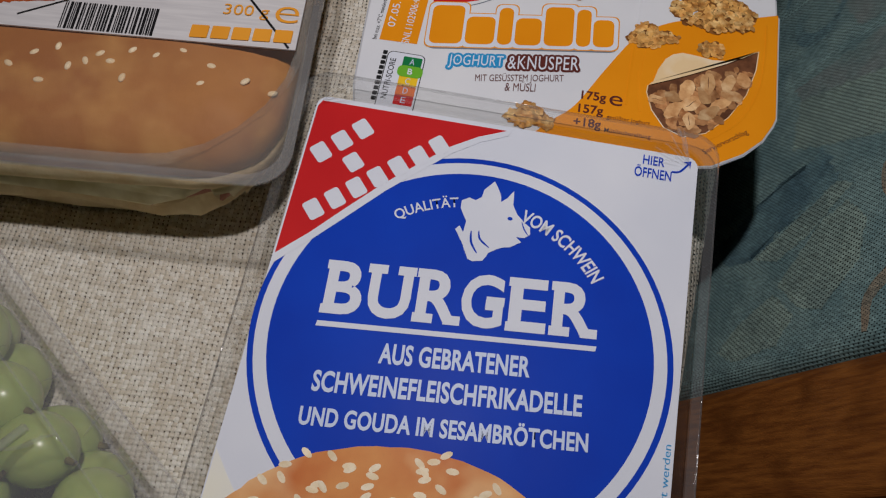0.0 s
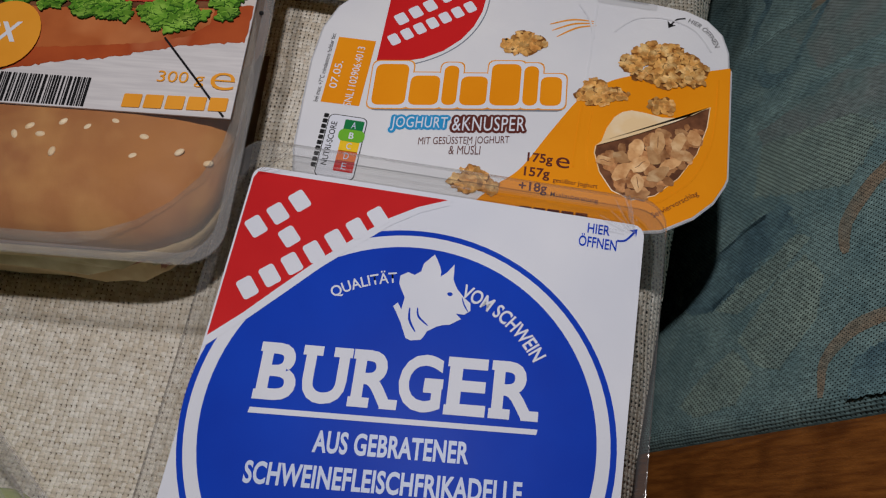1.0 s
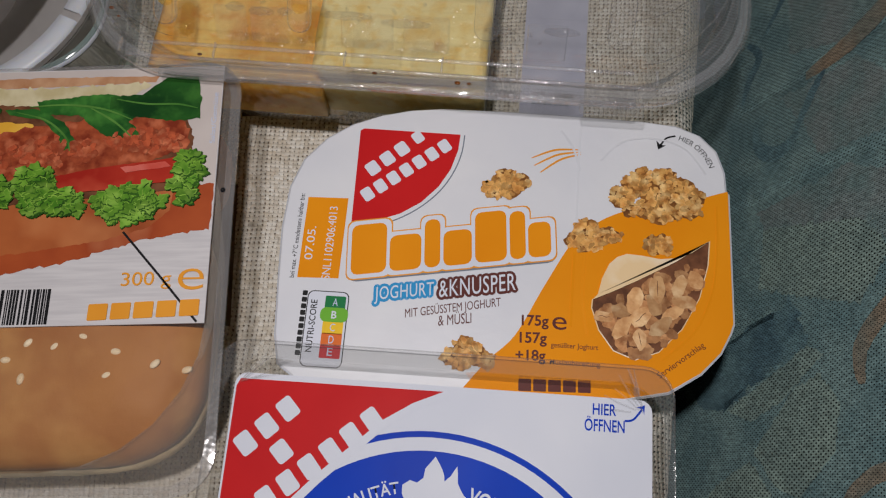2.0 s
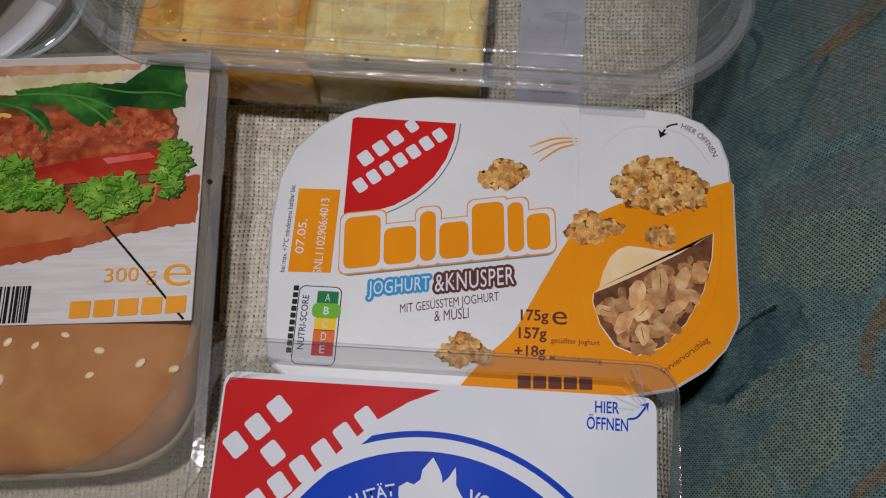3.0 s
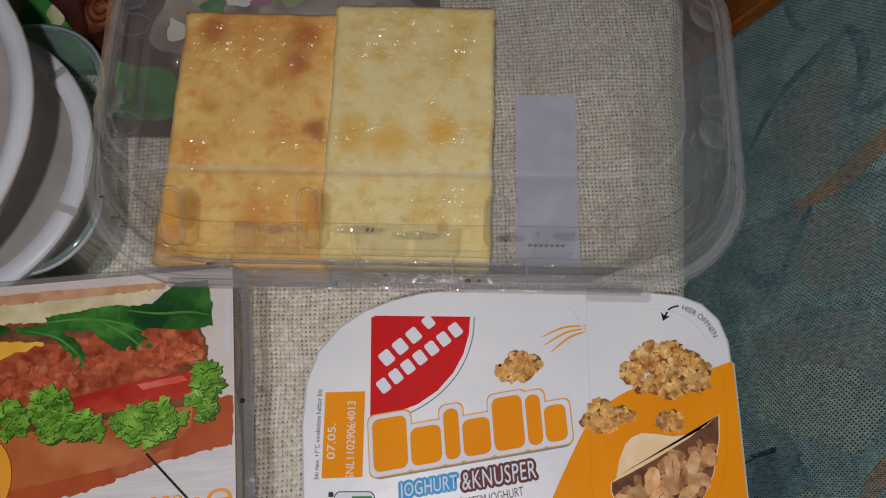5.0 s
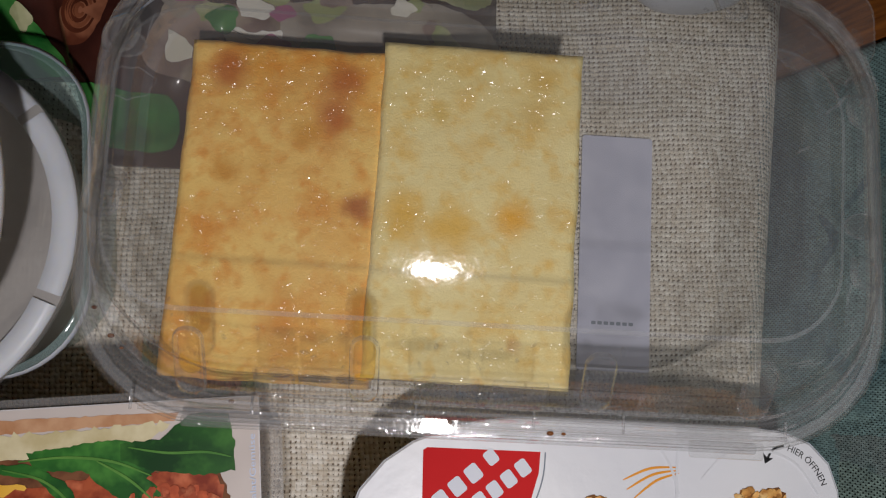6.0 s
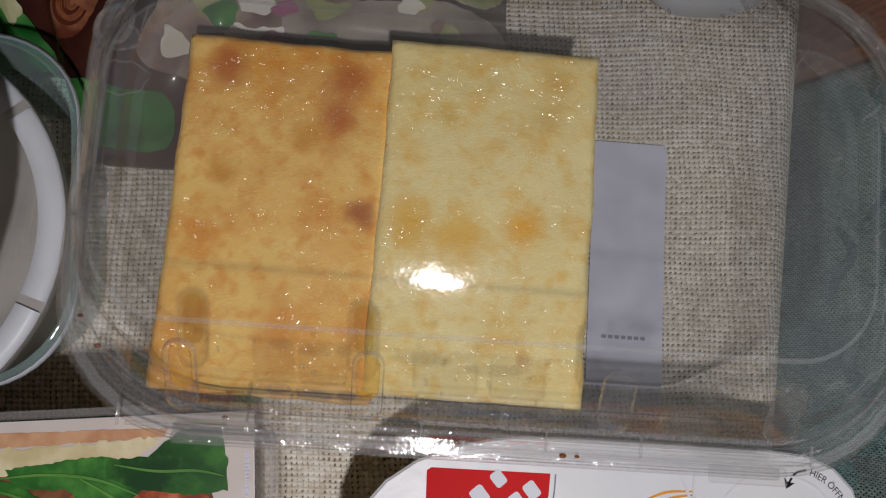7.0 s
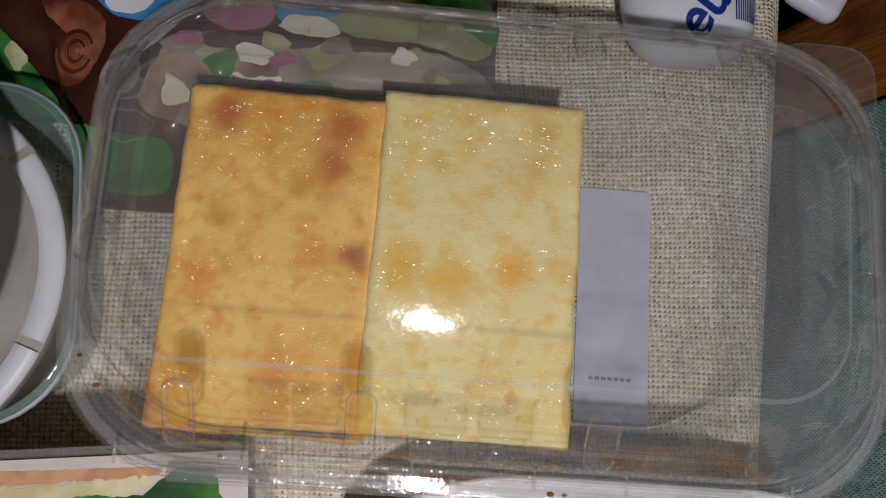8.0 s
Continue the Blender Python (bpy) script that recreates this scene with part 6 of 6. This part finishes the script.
def build_tub():
    C = circle_ring
    t = thing("tub_lid", pose(-0.152, 0.291, 0.0), "milky round plastic tub closed with a white-rimmed lid", "plastic tub")
    bm = loft(bmesh.new(), [(C(0.046), 0.0), (C(0.047), 0.002), (C(0.054), 0.044), (C(0.0575), 0.046), (C(0.0575), 0.0475)], True, False)
    part("tub_body", bm, FROST, t, "milky translucent tub wall", True)
    bm = loft(bmesh.new(), [(C(0.0575), 0.0480), (C(0.0575), 0.0500), (C(0.0500), 0.0500), (C(0.0490), 0.0450), (C(0.002), 0.0445)], False, True)
    lid = part("lid", bm, FROST, t, "milky grey lid")
    for k in range(6):
        a0, a1 = k * 60 - 24, k * 60 + 33
        bm = bmesh.new()
        n = 14
        rows = []
        for i in range(n + 1):
            a = radians(a0 + (a1 - a0) * i / n)
            rows.append([bm.verts.new((r * math.cos(a), r * math.sin(a), z)) for r, z in ((0.0500, 0.0501), (0.0506, 0.0514), (0.0568, 0.0514), (0.0574, 0.0501))])
        for p, q in zip(rows, rows[1:]):
            for i in range(3):
                bm.faces.new((p[i], p[i + 1], q[i + 1], q[i]))
        part("rim_segment", bm, FROSTRIM, lid, "white raised rim segment", True)
    u = thing("round_tub", pose(-0.171, 0.290, 0.0515), "milky plastic tub with thick white rim on the lid", "plastic tub")
    bm = loft(bmesh.new(), [(C(0.050), 0.0), (C(0.051), 0.001), (C(0.066), 0.036)], True, False)
    part("tub_body", bm, FROST, u, "milky translucent tub wall", True)
    bm = loft(bmesh.new(), [(C(0.0665), 0.0355), (C(0.0720), 0.0362), (C(0.0740), 0.0380), (C(0.0735), 0.0398), (C(0.0705), 0.0405), (C(0.0672), 0.0395), (C(0.0660), 0.0355)], False, False)
    part("rim", bm, FROSTRIM, u, "thick white rim", True)
    bm = loft(bmesh.new(), [(C(0.0668), 0.0372), (C(0.0640), 0.0350), (C(0.030), 0.0346), (C(0.002), 0.0346)], False, True)
    part("lid_panel", bm, FROST, u, "milky sunken panel of the lid", True)
    b = thing("aqua_dish", pose(-0.147, 0.296, 0.0), "aqua tinted clear plastic dish beside the tub", "plastic dish")
    Q = lambda k: ring(0.110 - k, 0.100 - k, 0.027, 10)
    bm = loft(bmesh.new(), [(Q(0.016), 0.0008), (Q(0.006), 0.044), (Q(0.0), 0.0462), (Q(0.0), 0.0474), (Q(0.004), 0.048)], False, False)
    part("dish_wall", bm, AQUA, b, smooth=True)
    bm = loft(bmesh.new(), [(Q(0.0010), 0.0466), (Q(-0.0008), 0.0474), (Q(0.0006), 0.0482)], False, False)
    part("dish_rim", bm, FROSTRIM, b, "pale rim of the dish", True)


build_tub()


# ---- grapes in their box ----
def build_grapes():
    t = thing("grape_box", pose(-0.0915, 0.0465, 0.0, 0, 0, -43.2), "clear hinged plastic box holding green grapes", "plastic box")
    # the long edge runs along x at y = 0; the box lies towards -y
    w, d, z = 0.19, 0.115, 0.052
    cx, cy = 0.02, -d / 2
    bm = loft(bmesh.new(), [(ring(w - 0.03, d - 0.03, 0.015, 6, cx, cy), 0.0), (ring(w - 0.012, d - 0.012, 0.018, 6, cx, cy), z - 0.012), (ring(w, d, 0.014, 6, cx, cy), z - 0.011), (ring(w, d, 0.014, 6, cx, cy), z - 0.009)], True, False)
    part("base", bm, PET, t, "clear plastic base")
    bm = loft(bmesh.new(), [(ring(w, d, 0.014, 6, cx, cy), z - 0.0085), (ring(w - 0.004, d - 0.004, 0.014, 6, cx, cy), z - 0.007), (ring(w - 0.012, d - 0.012, 0.014, 6, cx, cy), z), (ring(w - 0.030, d - 0.030, 0.012, 6, cx, cy), z + 0.002)], False, True)
    lid = part("lid", bm, PETHAZY, t, "clear plastic lid")
    for dw, zz in ((0.0, z - 0.0085), (0.0125, z), (0.030, z + 0.002)):
        bm = loft(bmesh.new(), [(ring(w - dw, d - dw, 0.014, 6, cx, cy), zz), (ring(w - dw - 0.0012, d - dw - 0.0012, 0.014, 6, cx, cy), zz + 0.0006)], False, False)
        part("rim", bm, PETEDGE, lid)
    for x in (-0.045, -0.012, 0.021, 0.054):
        part("lid_rib", box(0.0025, d - 0.04, 0.0022, 0.0006, cx + x, cy, z + 0.0028), PETEDGE, lid)
    # pale glossy strips added as highlights of the lid's dents and folds
    rnd = random.Random(33)
    for k in range(26):
        x, y = cx + rnd.uniform(-0.09, 0.05), cy + rnd.choice((rnd.uniform(0.030, 0.056), rnd.uniform(-0.02, 0.056)))
        a, n_ = radians(rnd.choice((rnd.uniform(-12, 12), rnd.uniform(60, 120)))), rnd.uniform(0.004, 0.016)
        bm = ribbon([(x + math.cos(a) * n_ * u + 0.0006 * math.sin(7 * u + k), y + math.sin(a) * n_ * u) for u in (-0.5, -0.25, 0.0, 0.25, 0.5)], rnd.uniform(0.0006, 0.0016), z + 0.0030)
        for i, v in enumerate(bm.verts):
            v.co.z += 0.0005 * (i % 2) + 0.0003 * math.sin(i * 1.3 + k) - max(0.0, v.co.y + 0.015) * 0.35
        part("lid_glint", bm, SHINE, lid)
    rnd = random.Random(2)
    m0 = None
    spots = []
    for layer, zz in ((0, 0.013), (1, 0.033)):
        for i in range(7):
            for j in range(4):
                spots.append((cx - 0.070 + i * 0.0232 + rnd.uniform(-0.002, 0.002) + layer * 0.010, cy - 0.036 + j * 0.0232 + rnd.uniform(-0.002, 0.002), zz + rnd.uniform(-0.001, 0.001)))
    world_m = pose(-0.0915, 0.0465, 0.0, 0, 0, -43.2)
    for x, y, zz in spots:
        if x > cx + 0.078:
            continue
        m = world_m @ pose(x, y, zz, rnd.uniform(0, 90), rnd.uniform(0, 90), rnd.uniform(0, 180))
        if m0 is None:
            m0 = thing("grape", m, "pale green grape in the clear box", "grape", "grapes in the box")
            bm = bmesh.new()
            bmesh.ops.create_uvsphere(bm, u_segments=24, v_segments=14, radius=1, matrix=Matrix.Diagonal((0.0112, 0.0112, 0.0128, 1)))
            part("berry", bm, GRAPE, m0, smooth=True)
            bm = bmesh.new()
            bmesh.ops.create_cone(bm, segments=8, radius1=0.0012, radius2=0.0008, depth=0.004, matrix=pose(0, 0, 0.014))
            part("stem_end", bm, STEM, m0)
        else:
            copy_thing(m0, m)


build_grapes()


# ---- packs behind the box ----
def build_far_packs():
    t = thing("sweets_bag", pose(-0.0495, 0.4362, 0.0, 0, 0, -6), "glossy printed sweets bag with leaf and chocolate picture", "snack bag")
    bm = bmesh.new()
    n, m, w, d = 40, 30, 0.190, 0.185
    def front(x):
        a = min(1, max(0, (x + 0.054) / 0.014))
        k = min(1, max(0, (x + 0.012) / 0.016))
        return -d / 2 - 0.030 * a * a * (3 - 2 * a) + 0.021 * k * k * (3 - 2 * k)

    def height(x, y):
        e = max(0.0, min(1, (w / 2 - abs(x)) / 0.03)) * max(0.0, min(1, (y - front(x)) / 0.024)) * max(0.0, min(1, (d / 2 - y) / 0.035))
        e = math.sin(e * math.pi / 2)
        return 0.003 + 0.027 * e + 0.0018 * noise.noise((x * 45, y * 45, 1)) * (0.3 + e)
    top, low = [], []
    for i in range(n + 1):
        ra, rb = [], []
        for j in range(m + 1):
            x = -w / 2 + w * i / n
            y = front(x) + (d / 2 - front(x)) * j / m
            ra.append(bm.verts.new((x, y, height(x, y))))
            rb.append(bm.verts.new((x, y, 0.0008)))
        top.append(ra)
        low.append(rb)
    for i in range(n):
        for j in range(m):
            bm.faces.new((top[i][j], top[i + 1][j], top[i + 1][j + 1], top[i][j + 1]))
            bm.faces.new((low[i][j], low[i][j + 1], low[i + 1][j + 1], low[i + 1][j]))
    rim = [(i, 0) for i in range(n)] + [(n, j) for j in range(m)] + [(i, m) for i in range(n, 0, -1)] + [(0, j) for j in range(m, 0, -1)]
    for (i, j), (k, l) in zip(rim, rim[1:] + rim[:1]):
        bm.faces.new((low[i][j], low[k][l], top[k][l], top[i][j]))
    bag = part("bag", bm, DARKCHOC, t, "dark brown glossy bag film", True)

    def on_bag(name, pts, mat, dz, amp=0.0008, label=""):
        pts = [(max(-93, min(93, x)), y) for x, y in pts]
        pts = ragged(curve(mm(pts + pts[:1]), 6)[:-1], 0.0015, min(amp, 0.0009), dz * 1e4, 350)
        cx, cy = sum(p[0] for p in pts) / len(pts), sum(p[1] for p in pts) / len(pts)
        bm = bmesh.new()
        rings = [[bm.verts.new((cx + (x - cx) * k, cy + (y - cy) * k, height(cx + (x - cx) * k, cy + (y - cy) * k) + dz)) for x, y in pts] for k in (1, 0.94, 0.88, 0.8, 0.72, 0.64, 0.56, 0.48, 0.4, 0.32, 0.24, 0.16, 0.08)]
        c = bm.verts.new((cx, cy, height(cx, cy) + dz))
        q = len(pts)
        for a, b in zip(rings, rings[1:]):
            for i in range(q):
                bm.faces.new((a[i], a[(i + 1) % q], b[(i + 1) % q], b[i]))
        for i in range(q):
            bm.faces.new((rings[-1][i], rings[-1][(i + 1) % q], c))
        part(name, bm, mat, bag, label, True)
    # pictures are placed in the bag's own millimetres
    on_bag("sky_picture", [(-101, -30), (-70, -56), (-52, -56), (-56, -30), (-80, -10)], SKYPIC, 0.0009, label="printed light blue patch")
    on_bag("leaf_picture", [(-101, -56), (-78, -64), (-64, -76), (-54, -90), (-62, -92), (-101, -92)], GREENPIC, 0.0010, label="printed green leaf")
    on_bag("leaf_flower", [(-68, -78), (-64, -75), (-61, -79), (-65, -83)], SOUPPIC, 0.0014, 0.0016)
    on_bag("chocolate_body", [(-62, -56), (-44, -58), (-32, -64), (-33, -80), (-42, -91), (-52, -90), (-60, -76)], DARKCHOC, 0.0010, label="printed dark chocolate")
    on_bag("chocolate_curl", [(-57, -58), (-46, -60), (-36, -66), (-35, -80), (-41, -90), (-48, -89), (-50, -80), (-46, -72), (-54, -66)], CHOC, 0.0014, label="printed milk chocolate curl")
    on_bag("sky_picture", [(-46, -50), (-34, -64), (-16, -64), (-6, -50), (-20, -34)], SKYPIC, 0.0011)
    on_bag("white_drop", [(-38, -56), (-34, -63), (-24, -63), (-20, -55), (-28, -48)], WHITE, 0.0016)
    on_bag("pink_patch", [(-6, -62), (6, -68), (18, -64), (16, -56), (0, -54)], PINKPIC, 0.0013)
    on_bag("sky_picture", [(18, -60), (26, -66), (48, -64), (52, -56), (30, -48)], SKYPIC, 0.0012)
    on_bag("soup_picture", [(34, -62), (48, -67), (84, -66), (92, -52), (64, -48)], SOUPPIC, 0.0015, 0.003, label="printed pale green picture")
    on_bag("cream_patch", [(20, -65), (30, -68), (40, -67), (36, -62), (24, -61)], CREAMPIC, 0.0017, 0.002)
    on_bag("cocoa_patch", [(-14, -70), (4, -74), (24, -72), (30, -86), (10, -97), (-10, -100), (-22, -92)], MAUVEPIC, 0.0010, label="printed mauve brown patch")
    # silver-grey, dulled further in colour for the plastic that lies over it
    on_bag("foil_patch", [(22, -72), (50, -72), (96, -70), (97, -96), (60, -97), (24, -96)], FOILPIC, 0.0011, label="silver foil patch, dulled as seen through plastic")
    on_bag("leaf_picture", [(-44, -102), (-28, -104), (-12, -106), (-14, -117), (-28, -119), (-42, -116)], GREENPIC, 0.0012)
    on_bag("cream_patch", [(2, -80), (12, -83), (22, -82), (20, -90), (8, -92)], CREAMPIC, 0.0017, 0.002)
    on_bag("cream_patch", [(-14, -84), (-8, -87), (-6, -93), (-14, -94)], CREAMPIC, 0.0018, 0.002)
    on_bag("leaf_picture", [(60, -52), (92, -56), (92, -40), (64, -40)], GREENPIC, 0.0018, 0.002)
    rnd = random.Random(17)
    for k in range(22):
        x, y, r = rnd.uniform(-16, 84), rnd.uniform(-94, -70), rnd.uniform(3, 7)
        pts = [(x + r * (1 + 0.25 * math.sin(3 * a + k)) * math.cos(a), y + 0.7 * r * (1 + 0.25 * math.sin(2 * a + 2 * k)) * math.sin(a)) for a in np.linspace(0, 5.6, 9)]
        on_bag("blurred_patch", pts, (SOUPPIC, CREAMPIC, MAUVEPIC, PINKPIC, GREENPIC, SOUPPIC, FOILPIC)[k % 7], 0.0019 + 0.00003 * k)
    for k in range(4):
        r = 7.0 - 1.7 * k
        pts = [(-42.5 + r * math.cos(a) * 0.72, -79 + r * math.sin(a)) for a in np.linspace(0.4, 5.9, 16)]
        bm = ribbon(curve(mm(pts), 4), 0.0019, 0.0)
        for v in bm.verts:
            v.co.z = height(v.co.x, v.co.y) + 0.0019
        part("curl_line", bm, CURL_DARK if k % 2 == 0 else CURL_LIGHT, bag)
    # white bottle lying on its side
    b = thing("white_bottle", pose(0.1075, 0.3600, 0.0158, 0, 0, -2), "white plastic bottle with deep blue letters lying down", "bottle")
    prof = [(0.0, 0.012), (0.0015, 0.0165), (0.005, 0.0205), (0.010, 0.0228), (0.020, 0.0245), (0.120, 0.0245), (0.132, 0.018), (0.138, 0.012), (0.150, 0.012)]
    bm = bmesh.new()
    rows = []
    for y, r in prof:
        rows.append([bm.verts.new((r * math.cos(6.2831853 * i / 40), y, 0.63 * r * math.sin(6.2831853 * i / 40))) for i in range(40)])
    for p, q in zip(rows, rows[1:]):
        for i in range(40):
            bm.faces.new((p[i], p[(i + 1) % 40], q[(i + 1) % 40], q[i]))
    bm.faces.new(rows[0])
    bm.faces.new(rows[-1][::-1])
    bmesh.ops.recalc_face_normals(bm, faces=bm.faces)
    body = part("bottle_body", bm, BOTTLE, b, "white glossy bottle", True)
    def wrap(name, bm, mat):
        for v in bm.verts:
            a = v.co.x / 0.0247
            r = 0.0247 - 0.0085 * max(0, 1 - v.co.y / 0.018) ** 2
            v.co = (r * math.sin(a), v.co.y, 0.63 * r * math.cos(a) + 0.0002)
        part(name, bm, mat, body)
    wrap("letters", put(letters("eu", 0.0185, 0.0105, 0.02, 0.0), -0.001, 0.0012, 0, 52), DEEPBLUE)
    wrap("bar_code", put(bars([(i * 0.0013, 0, 0.0007, 0.012) for i in range(11)], 0, 0), 0.013, 0.010, 0, 2), DEEPBLUE)
    # pale sachet at the table's edge
    s = thing("pale_sachet", pose(0.176, 0.408, 0.0, 0, 0, -35), "pale blue and white plastic sachet at the table edge", "sachet")
    part("pouch", box(0.022, 0.060, 0.010, 0.0045, 0, 0, 0.0055, 3), BOTTLE, s, smooth=True)


build_far_packs()
